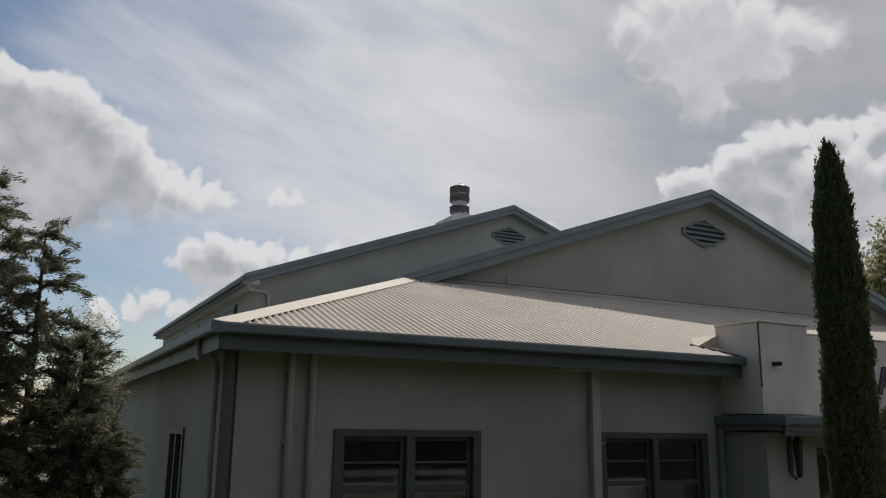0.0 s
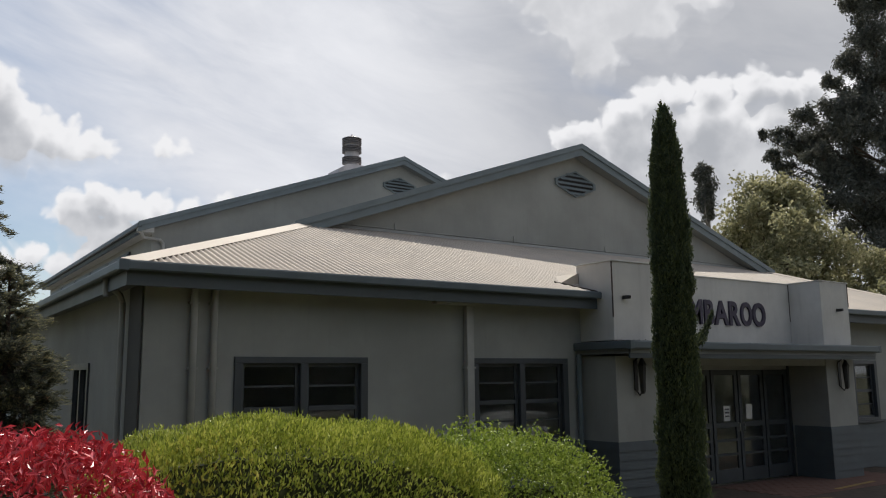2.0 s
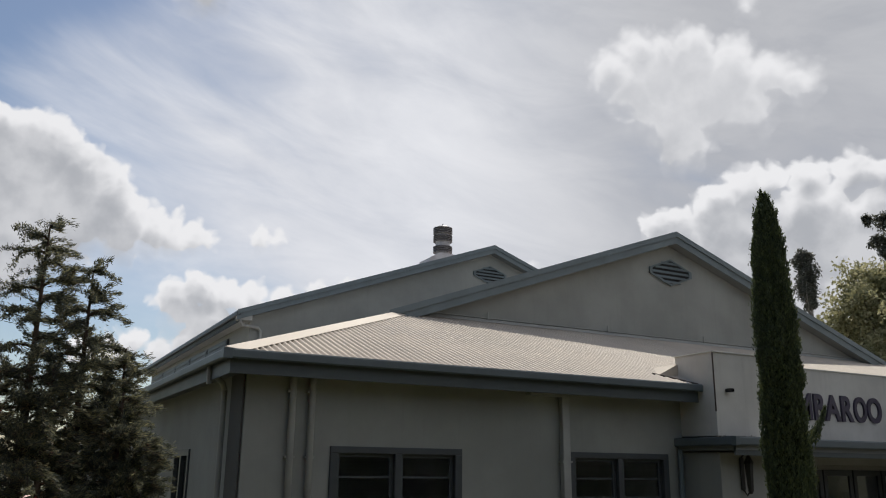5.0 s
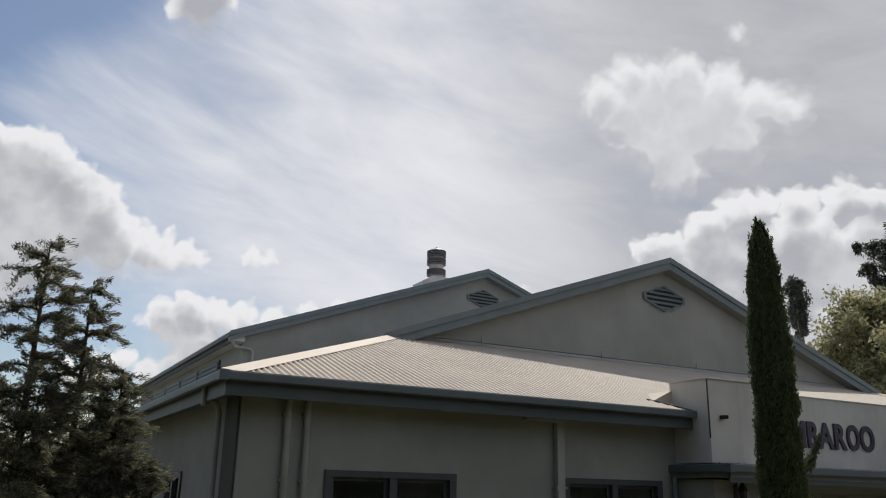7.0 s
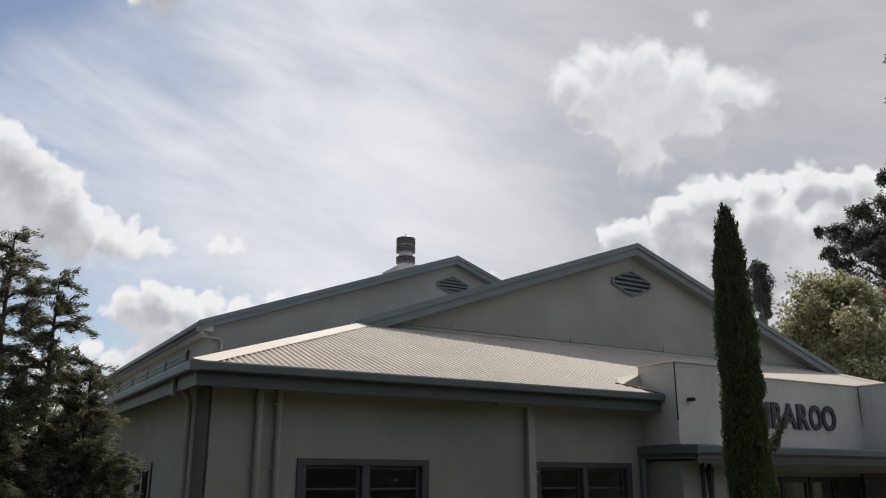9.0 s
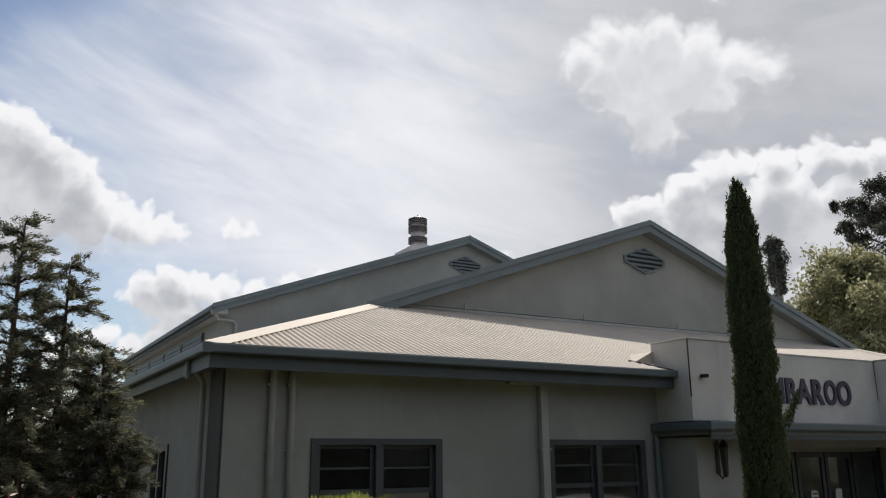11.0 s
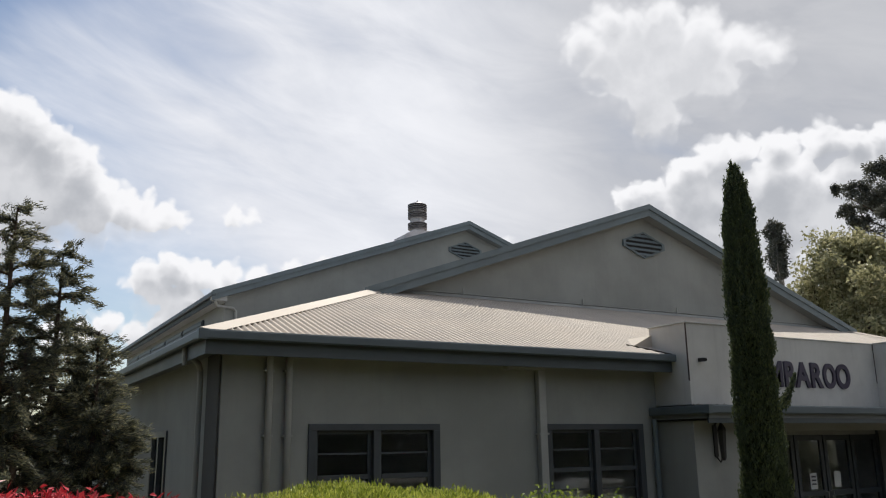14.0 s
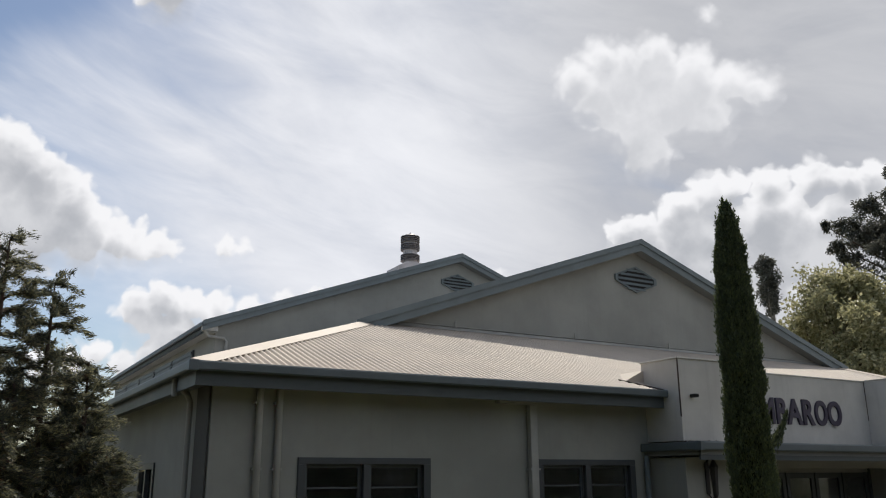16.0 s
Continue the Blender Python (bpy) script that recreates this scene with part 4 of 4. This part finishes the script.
# yellow edge lines on the paving
for a, b in (((12.6, 9.75), (14.5, 8.75)), ((15.6, 9.35), (17.3, 9.55))):
    d = Vector((b[0] - a[0], b[1] - a[1], 0)).normalized()
    s = Vector((-d.y, d.x, 0)) * 0.05
    bm = bmesh.new()
    lo = [Vector((*a, -0.392)) + s, Vector((*a, -0.392)) - s, Vector((*b, -0.392)) - s, Vector((*b, -0.392)) + s]
    add_prism(bm, [(p.x, p.y) for p in lo], "z", -0.396, -0.391)
    part("painted_line", bm, LINE, pavement, "yellow painted edge line")


# ---- planting ----
def foliage(name, v, f, mat, parent, label=""):
    ob = mesh_part(name, v, f, mat, parent, label)
    ob["kind"] = "stuff"
    return ob


def mound(name, label, category, centre, half, top_fn, count, leaf, mat, core_mat, seed, shaggy=0.05, up=0.5, spread=0.9, power=2.6, flat=0.6, lumps=0.07):
    """A clipped or loose shrub: a solid inner body, coloured dark for inner shade, with leaves all over it. top_fn(u)
    scales the height along its length, u from -1 to 1.
    """
    rng = np.random.default_rng(seed)
    x0, y0 = centre
    zg = ground_z(x0, y0) - 0.05
    th = thing(name, label, category, (x0, y0, zg))
    u = rng.uniform(-1, 1, count)
    a = rng.uniform(-0.10, 1.10, count) * math.pi
    c, s = np.cos(a), np.sin(a)
    r = 1 / (np.abs(c) ** power + np.abs(s) ** power) ** (1 / power)
    endr = (1 - np.abs(u) ** 5) ** 0.4
    h = np.array([top_fn(q) for q in u]) - zg
    lump = np.array([noise.noise(Vector((q * half[0] * 2.2, w * 1.6, seed))) for q, w in zip(u, a)]) * lumps
    lump += np.array([noise.noise(Vector((q * half[0] * 6.5, w * 4.5, seed + 7))) for q, w in zip(u, a)]) * lumps * 0.7
    depth = rng.uniform(0.0, 1.0, count) ** 2 * shaggy * 2.5 - np.minimum(rng.exponential(shaggy * 0.3, count), shaggy * 0.9)
    k = (1 + lump) - depth
    pos = np.stack([u * half[0] * (1 - depth * 0.2), c * r * half[1] * endr * k, np.maximum(s * r, -0.05) * h * (0.35 + 0.65 * endr) * (1 + lump * 0.6 - depth * 0.6)], 1)
    way = np.stack([u ** 5, c, np.maximum(s, 0) + up], 1)
    v, f = leaves(pos, way, leaf[0], leaf[1], rng, spread=spread, flat=flat)
    foliage("foliage", v, f, mat, th)
    nu, na = 26, 14
    cv, cf = [], []
    for i in range(nu + 1):
        q = -0.97 + 1.94 * i / nu
        e = (1 - abs(q) ** 5) ** 0.4
        hh = top_fn(q) - zg
        for j in range(na + 1):
            w = math.pi * j / na
            cc, ss = math.cos(w), math.sin(w)
            rr = 1 / (abs(cc) ** power + abs(ss) ** power) ** (1 / power)
            kk = 0.90 - shaggy * 1.2 + 0.05 * noise.noise(Vector((q * 5, w * 3, seed + 4)))
            cv.append((q * half[0] * 0.97, cc * rr * half[1] * e * kk, ss * rr * hh * (0.35 + 0.65 * e) * kk))
    for i in range(nu):
        for j in range(na):
            p = i * (na + 1) + j
            cf.append((p, p + 1, p + na + 2, p + na + 1))
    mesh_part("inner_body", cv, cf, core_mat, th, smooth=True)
    return th


def curve(points):
    def fn(u):
        return float(np.interp(u, [p[0] for p in points], [p[1] for p in points]))
    return fn


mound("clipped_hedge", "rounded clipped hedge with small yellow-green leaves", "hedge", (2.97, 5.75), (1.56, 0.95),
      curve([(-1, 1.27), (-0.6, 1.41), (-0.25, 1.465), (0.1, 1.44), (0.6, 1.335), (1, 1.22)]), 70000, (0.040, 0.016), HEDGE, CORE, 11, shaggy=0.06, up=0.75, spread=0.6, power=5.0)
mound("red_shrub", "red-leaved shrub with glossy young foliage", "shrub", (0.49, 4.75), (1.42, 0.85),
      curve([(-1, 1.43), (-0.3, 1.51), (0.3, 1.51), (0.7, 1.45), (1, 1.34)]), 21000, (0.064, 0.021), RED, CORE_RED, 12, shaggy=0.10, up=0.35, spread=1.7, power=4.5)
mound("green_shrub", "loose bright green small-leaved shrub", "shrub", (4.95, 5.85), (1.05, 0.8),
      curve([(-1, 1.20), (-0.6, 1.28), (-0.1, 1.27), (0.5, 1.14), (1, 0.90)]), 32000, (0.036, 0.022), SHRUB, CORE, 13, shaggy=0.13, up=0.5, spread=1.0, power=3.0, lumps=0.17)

# young shoots standing out of the red shrub
rng = np.random.default_rng(77)
red = bpy.data.objects["red_shrub"]
for k in range(26):
    x, y = rng.uniform(-1.35, 1.0), rng.uniform(-0.7, 0.0)
    z0 = 1.44 - ground_z(0.55, 4.75) + rng.uniform(0.0, 0.05)
    if x > 1.1:
        z0 -= 0.25 * (x - 1.1)
    n = 9
    spots = np.array([[x, y, z0]]) + np.array([[0.0, 0.0, 0.012]]) * np.arange(n)[:, None] + rng.normal(0, 0.012, (n, 3))
    a = rng.uniform(0, 2 * math.pi, n)
    v, f = leaves(spots, np.stack([np.cos(a), np.sin(a), np.full(n, 0.7)], 1), 0.075, 0.024, rng, spread=0.25)
    mesh_part("young_shoot", v, f, RED, red)

# column cypress
def column_cypress():
    rng = np.random.default_rng(21)
    x0, y0 = 9.11, 7.5
    zg = ground_z(x0, y0)
    th = thing("column_cypress", "tall narrow dark green cypress beside the entrance", "tree", (x0, y0, zg))
    height = 5.40 - zg
    part("trunk", tube([(0, 0, 0), (0, 0, height * 0.5), (0, 0, height * 0.93)], [0.09, 0.06, 0.015], 8), BARK, th)
    n = 80000
    q = rng.uniform(0, 1, n) ** 0.9
    prof = np.interp(q, [0, 0.08, 0.3, 0.55, 0.75, 0.88, 0.96, 1.0], [0.25, 0.27, 0.265, 0.25, 0.22, 0.175, 0.11, 0.02])
    a = rng.uniform(0, 2 * math.pi, n)
    lump = np.array([noise.noise(Vector((math.cos(w) * 1.6, math.sin(w) * 1.6, z * 11))) for w, z in zip(a, q)])
    fine = np.array([noise.noise(Vector((math.cos(w) * 5, math.sin(w) * 5, z * 28 + 9))) for w, z in zip(a, q)])
    r = prof * (1 + 0.20 * lump + 0.30 * fine) * (1 - rng.uniform(0, 1, n) ** 2 * 0.35) + rng.exponential(0.008, n)
    pos = np.stack([np.cos(a) * r, np.sin(a) * r, q * height + rng.normal(0, 0.02, n)], 1)
    way = np.stack([np.cos(a) * 0.35, np.sin(a) * 0.35, np.full(n, 1.0)], 1)
    v, f = leaves(pos, way, 0.056, 0.017, rng, spread=0.42)
    foliage("foliage", v, f, CYPRESS, th)
    m = 2600
    t = rng.uniform(0, 1, m)
    twig = rng.integers(0, 46, m)
    ta, tq = rng.uniform(0, 2 * math.pi, 46), rng.uniform(0.80, 1.0, 46)
    tr = np.interp(tq, [0.75, 0.88, 0.96, 1.0], [0.22, 0.18, 0.11, 0.015])
    pos = np.stack([np.cos(ta)[twig] * (tr[twig] + 0.03 * t), np.sin(ta)[twig] * (tr[twig] + 0.03 * t), tq[twig] * height + 0.15 * t - 0.04], 1)
    pos += rng.normal(0, 0.010, (m, 3))
    v, f = leaves(pos, np.tile([0, 0, 1.0], (m, 1)), 0.045, 0.012, rng, spread=0.5)
    foliage("tip_foliage", v, f, CYPRESS, th)
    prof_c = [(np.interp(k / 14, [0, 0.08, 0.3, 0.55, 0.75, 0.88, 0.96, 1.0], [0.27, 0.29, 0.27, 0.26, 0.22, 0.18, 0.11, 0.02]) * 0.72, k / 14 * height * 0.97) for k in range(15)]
    # solid core, its dark colour standing in for shade inside the column
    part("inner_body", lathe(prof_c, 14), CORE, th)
    # a shoot that has broken away from the column
    m = 1500
    t = rng.uniform(0, 1, m)
    pos = np.stack([0.27 + 0.30 * t, -0.12 - 0.05 * t, 2.64 + 0.42 * t ** 1.5], 1) + rng.normal(0, 0.03, (m, 3)) * (1.15 - t)[:, None]
    v, f = leaves(pos, np.tile([0.6, 0, 0.8], (m, 1)), 0.07, 0.016, rng, spread=0.3)
    foliage("stray_shoot", v, f, CYPRESS, th)


column_cypress()


def spray_tree(name, label, base, leaders, mat, seed, blade, droop, per_branch):
    """A feathery evergreen: leaders given as (x, y, top, bottom of crown, reach, branches), each with limbs that carry drooping sprays."""
    rng = np.random.default_rng(seed)
    zg = ground_z(*base)
    th = thing(name, label, "tree", (*base, zg))
    bm = bmesh.new()
    P, D = [], []
    for lx, ly, top, low, reach, count in leaders:
        hgt = top - zg
        lean = rng.normal(0, 0.05, 2)
        axis = lambda z: np.array([lx * min(1, z / 1.2) + lean[0] * z / hgt, ly * min(1, z / 1.2) + lean[1] * z / hgt, z])
        add_tube(bm, [tuple(axis(hgt * k / 8)) for k in range(9)], [0.075 * (1 - k / 8) + 0.006 for k in range(9)], 7)
        for b in range(count):
            q = (b + rng.uniform(0, 1)) / count
            z = low - zg + (hgt - (low - zg)) * q
            a = b * 2.399 + rng.uniform(-0.4, 0.4)
            ln = reach * (1 - q) ** 0.75 * rng.uniform(0.55, 1.15) + 0.10
            rise = rng.uniform(0.1, 0.5) + 0.5 * q
            pts = []
            p0 = axis(z)
            for k in range(6):
                s = k / 5
                pts.append(p0 + np.array([math.cos(a) * ln * s, math.sin(a) * ln * s, ln * (rise * s - droop * s * s)]))
            add_tube(bm, [tuple(p) for p in pts], [0.016 * (1 - k / 6) for k in range(6)], 4, cap=False)
            m = int(per_branch * (0.35 + ln / reach))
            s = rng.uniform(0.15, 1.0, m)
            pp = np.array([[np.interp(t, np.arange(6) / 5, [p[i] for p in pts]) for i in range(3)] for t in s])
            out = np.array([math.cos(a), math.sin(a), 0.15])
            # side sprays hang off the limb in small fans
            fan = rng.integers(0, 5, m)
            fan_way = rng.normal(0, 1, (5, 3)) * [1, 1, 0.6] + out * 0.7 + np.array([0, 0, 0.25])
            fan_at = rng.uniform(0.3, 1.0, 5)
            use = rng.uniform(0, 1, m) < 0.75
            fp = np.array([[np.interp(t, np.arange(6) / 5, [p[i] for p in pts]) for i in range(3)] for t in fan_at])[fan]
            dist = rng.uniform(0, 1, m)[:, None] * (0.20 + 0.18 * ln)
            fw = fan_way[fan] / np.linalg.norm(fan_way[fan], axis=1)[:, None]
            spots = np.where(use[:, None], fp + fw * dist - np.array([0, 0, 1]) * dist ** 2 * 1.2, pp)
            P.append(spots + rng.normal(0, 0.017, (m, 3)))
            D.append(np.where(use[:, None], fw, out) + np.array([0.55, 0, -0.05]))
    part("trunk", bm, BARK, th)
    v, f = leaves(np.concatenate(P), np.concatenate(D), blade[0], blade[1], rng, spread=0.45)
    foliage("foliage", v, f, mat, th)
    return th


spray_tree("feathery_conifer", "dark feathery evergreen tree with drooping sprays", (0.45, 8.6),
           [(0.15, 0.0, 3.98, 0.2, 0.92, 56), (0.60, 0.1, 3.60, 0.2, 0.50, 40), (-0.60, 0.2, 3.2, 0.1, 0.85, 50),
            (0.92, -0.1, 2.45, 0.0, 0.46, 36), (1.18, -0.2, 2.05, -0.2, 0.44, 44), (-1.3, 0.3, 2.9, 0.0, 0.9, 50),
            (0.28, -0.25, 2.6, -0.2, 0.72, 54), (-0.2, 0.25, 2.8, -0.2, 0.75, 54), (0.98, 0.2, 2.9, -0.2, 0.52, 52)],
           CONIFER, 31, (0.050, 0.0095), 0.80, 1150)


def broad_tree(name, label, at, trunk_h, clumps, mat, bark, seed, blade, per_clump, trunk_r=0.25):
    """A broad-leaved tree: trunk, limbs to each clump, and leaf clumps (dx, dy, z, radius)."""
    rng = np.random.default_rng(seed)
    zg = -0.45
    th = thing(name, label, "tree", (*at, zg))
    bm = add_tube(bmesh.new(), [(0, 0, 0), (0.1, 0, trunk_h * 0.5), (0, 0.1, trunk_h)], [trunk_r, trunk_r * 0.8, trunk_r * 0.6], 9)
    P, D = [], []
    full = per_clump
    for dx, dy, z, r in clumps:
        per_clump = int(full * min(1.0, (r / 1.2) ** 1.6)) + 60
        top = np.array([dx, dy, z - zg])
        start = np.array([0, 0, min(trunk_h, max(trunk_h * 0.35, top[2] - 0.6 * math.hypot(dx, dy) - 0.8))])
        mid = (start + top) / 2 + rng.normal(0, 0.3, 3)
        add_tube(bm, [tuple(start), tuple(mid), tuple(top)], [trunk_r * 0.3, trunk_r * 0.18, trunk_r * 0.06], 6)
        n_sub = 12
        subs = rng.normal(0, 1, (n_sub, 3))
        subs = subs / np.linalg.norm(subs, axis=1)[:, None] * rng.uniform(0.35, 1.0, n_sub)[:, None] * r * [1, 1, 0.85]
        which = rng.integers(0, n_sub, per_clump)
        d = rng.normal(0, 1, (per_clump, 3))
        d /= np.linalg.norm(d, axis=1)[:, None]
        along = np.where(rng.uniform(0, 1, per_clump) < 0.25, rng.uniform(0.55, 1.0, per_clump), 1.0)[:, None]     # some leaves sit back along the limb
        P.append(mid + (top - mid) * (2 * along - 1) + (subs[which] + d * (rng.uniform(0, 1, per_clump) ** 0.7)[:, None] * r * 0.5) * along)
        D.append(d + [0, 0, -0.2])
    part("trunk", bm, bark, th)
    v, f = leaves(np.concatenate(P), np.concatenate(D), blade[0], blade[1], rng, spread=0.8, flat=0.5)
    foliage("crown", v, f, mat, th)
    return th


def random_clumps(seed, n, width, z0, z1, r):
    rng = np.random.default_rng(seed)
    out = []
    for k in range(n):
        z = rng.uniform(z0, z1)
        w = width * math.sin(math.pi * min(0.93, max(0.12, (z - z0) / (z1 - z0) * 0.75 + 0.2))) * math.sqrt(rng.uniform(0, 1))
        a = rng.uniform(0, 2 * math.pi)
        out.append((w * math.cos(a), w * math.sin(a), z, r * rng.uniform(0.7, 1.25)))
    return out


LAWN = Vector((0.4, 0.2, 1.78))        # the trees behind the hall are set out by bearing and height from here


def from_lawn(bearing, far):
    return LAWN + Vector((math.sin(radians(bearing)), math.cos(radians(bearing)), 0)) * far


for name, label, bearing, far, trunk, spec, mat, bark, seed, blade, per in (
    ("light_green_tree", "broad light green leafy tree behind the hall", 56.3, 40, 3.0, (51, 80, 4.2, 2.0, 10.3, 1.0), ELM, BARK, 41, (0.21, 0.12), 900),
    ("light_green_tree", "lower light green leafy tree behind the hall", 62.0, 38, 3.0, (52, 40, 3.0, 0.8, 6.4, 1.0), ELM, BARK, 42, (0.21, 0.12), 900),
    ("small_gum_tree", "slender dark gum tree with an open crown", 52.4, 55, 11.0, (54, 24, 1.05, 6.0, 15.4, 0.6), GUM, BARK_PALE, 44, (0.26, 0.10), 1100)):
    at = from_lawn(bearing, far)
    broad_tree(name, label, (at.x, at.y), trunk, random_clumps(*spec), mat, bark, seed, blade, per, 0.14 if far > 50 else 0.25)

# boughs of the great gum: bearing, elevation and half width in degrees
BOUGHS = [(56.2, 15.2, 0.35), (56.7, 14.4, 0.5), (57.5, 15.5, 0.7), (58.7, 15.9, 0.8), (58.2, 14.5, 0.8), (59.6, 15.1, 1.1), (60.7, 16.0, 1.1), (57.3, 13.4, 0.6),
          (60.5, 18.0, 0.6), (61.9, 16.8, 1.2), (62.6, 15.0, 1.7), (61.4, 13.0, 1.5), (61.7, 19.6, 0.9), (63.0, 20.4, 1.3), (62.2, 22.8, 0.9), (63.3, 22.4, 1.3),
          (64.3, 18.5, 1.7), (64.0, 25.0, 1.8), (62.6, 25.4, 1.1), (63.2, 10.0, 1.9), (65.2, 12.0, 2.4), (63.0, 7.0, 1.8), (65.4, 7.2, 2.4), (64.2, 14.0, 1.9), (59.4, 13.6, 0.8), (61.2, 14.9, 1.2), (62.4, 11.6, 1.5), (61.6, 9.4, 1.3), (62.9, 18.2, 1.1), (60.7, 12.4, 1.2), (60.2, 10.6, 1.1)]
FAR = 46.0
root = from_lawn(63.6, FAR)
rng = np.random.default_rng(91)
clumps = []
for bearing, elev, wide in BOUGHS:
    p = from_lawn(bearing, FAR + rng.uniform(-1.5, 1.5))
    clumps.append((p.x - root.x, p.y - root.y, LAWN.z + FAR * math.tan(radians(elev)), FAR * math.tan(radians(wide)) * 1.15))
broad_tree("great_gum_tree", "very tall dark gum tree with heavy hanging boughs", (root.x, root.y), 17.0, clumps, GUM, BARK, 43, (0.26, 0.085), 3200, 0.30)
broad_tree("pale_bush", "pale flowering bush behind the conifer", (2.0, 17.0), 1.2, random_clumps(55, 26, 0.70, 1.6, 4.05, 0.36), PALE_BUSH, BARK, 45, (0.05, 0.02), 1300, 0.06)


# woods added behind the camera, seen in the windows and blocking light from the low sky
def woods():
    rng = np.random.default_rng(61)
    P, D = [], []
    bm = bmesh.new()
    for n_tree in range(52):
        a = radians(100 + 235 * (n_tree + rng.uniform(-0.3, 0.3)) / 52)
        west = max(0.0, math.sin(a - math.pi)) ** 2        # taller and nearer on the west side, to keep sky light off the side wall
        r = rng.uniform(17, 23) * (1 - 0.42 * west)
        cx, cy = 2 + r * 1.35 * math.sin(a), r * math.cos(a)
        h = rng.uniform(6.5, 9.5) * (1 + 0.55 * west)
        add_tube(bm, [(cx, cy, -0.8), (cx, cy, h * 0.7)], [0.2, 0.08], 6)
        for k in range(16):
            c = np.array([cx, cy, h * rng.uniform(0.12, 0.95) if k < 12 else rng.uniform(0.0, 1.2)]) + rng.normal(0, 1.1, 3) * [1, 1, 0.4]
            n = 90
            d = rng.normal(0, 1, (n, 3))
            d /= np.linalg.norm(d, axis=1)[:, None]
            P.append(c + d * rng.uniform(0.2, 1.0, (n, 1)) * 1.7)
            D.append(d)
    v, f = leaves(np.concatenate(P), np.concatenate(D), 0.75, 0.5, rng, spread=0.8)
    ob = thing("woods", "belt of dark green trees added out of view to block low sky", "woods", kind="stuff")
    part("trunk", bm, BARK, ob)["kind"] = "stuff"
    foliage("crown", v, f, WOODS, ob)


woods()


# white car in the car park, mirrored in the wing's windows
def parked_car(at, turn):
    zg = ground_z(*at)
    car = thing("parked_car", "white hatchback parked on the lower ground", "car", (*at, zg))
    car.rotation_euler = (0, 0, radians(turn))
    side = [(-2.1, 0.35), (-2.12, 0.75), (-1.95, 0.92), (-1.5, 1.0), (-0.95, 1.02), (0.9, 1.0), (1.75, 0.86), (2.08, 0.68), (2.1, 0.35), (1.75, 0.25), (-1.75, 0.25)]
    body = part("body", prism(side, "y", -0.85, 0.85), CAR_PAINT, car)
    cabin = [(-1.75, 1.0), (-1.45, 1.34), (-0.95, 1.46), (0.1, 1.46), (0.55, 1.34), (1.1, 1.0)]
    bm = prism(cabin, "y", -0.72, 0.72)
    part("cabin", bm, CAR_PAINT, car)
    for s in (-1, 1):
        y = s * 0.725
        for win in ([(-1.3, 1.04), (-1.15, 1.32), (-0.35, 1.38), (-0.35, 1.04)], [(-0.27, 1.04), (-0.27, 1.38), (0.12, 1.37), (0.45, 1.28), (0.85, 1.04)]):
            part("side_window", prism(win, "y", min(y, y + s * 0.006), max(y, y + s * 0.006)), VENT_DARK, car)
        for x in (-1.3, 1.3):
            w = part("wheel", tube([(x, s * 0.66, 0.32), (x, s * 0.87, 0.32)], 0.32, 24), TYRE, car)
            part("rim", tube([(x, s * 0.868, 0.32), (x, s * 0.885, 0.32)], 0.2, 18), VENT, w)
        part("headlight", box((2.0, s * 0.55 - 0.15, 0.62), (2.1, s * 0.55 + 0.15, 0.74), 0.02), GLASS, car)


parked_car((17.6, 1.6), 8)


# pale fence on the far side of the car park, mirrored in the windows
def rail_fence(x0, x1, y):
    fence = thing("rail_fence", "pale painted post and rail fence round the car park", "fence", (x0, y, -0.85))
    n = 14
    for k in range(n + 1):
        x = (x1 - x0) * k / n
        part("post", box((x - 0.06, -0.06, 0.0), (x + 0.06, 0.06, 1.35), 0.012), FENCE, fence)
    for z in (0.35, 0.75, 1.15):
        part("rail", box((-0.1, 0.062, z), (x1 - x0 + 0.1, 0.10, z + 0.15), 0.01), FENCE, fence)


rail_fence(3.0, 34.0, -9.0)


# paving bricks before the doors, sharing one mesh
brick_mesh = bpy.data.meshes.new("brick")
bm = box((-0.112, -0.055, -0.03), (0.112, 0.055, 0.0), 0.006)
bm.to_mesh(brick_mesh)
bm.free()
brick_mesh.materials.append(PAVER)
rng = np.random.default_rng(88)
for j in range(15):
    for i in range(20):
        b = new("brick", brick_mesh)
        b.parent = pavement
        b.location = (14.2 + 0.232 * i + (0.116 if j % 2 else 0), 9.25 + 0.117 * j, -0.398 + rng.uniform(-0.002, 0.002))
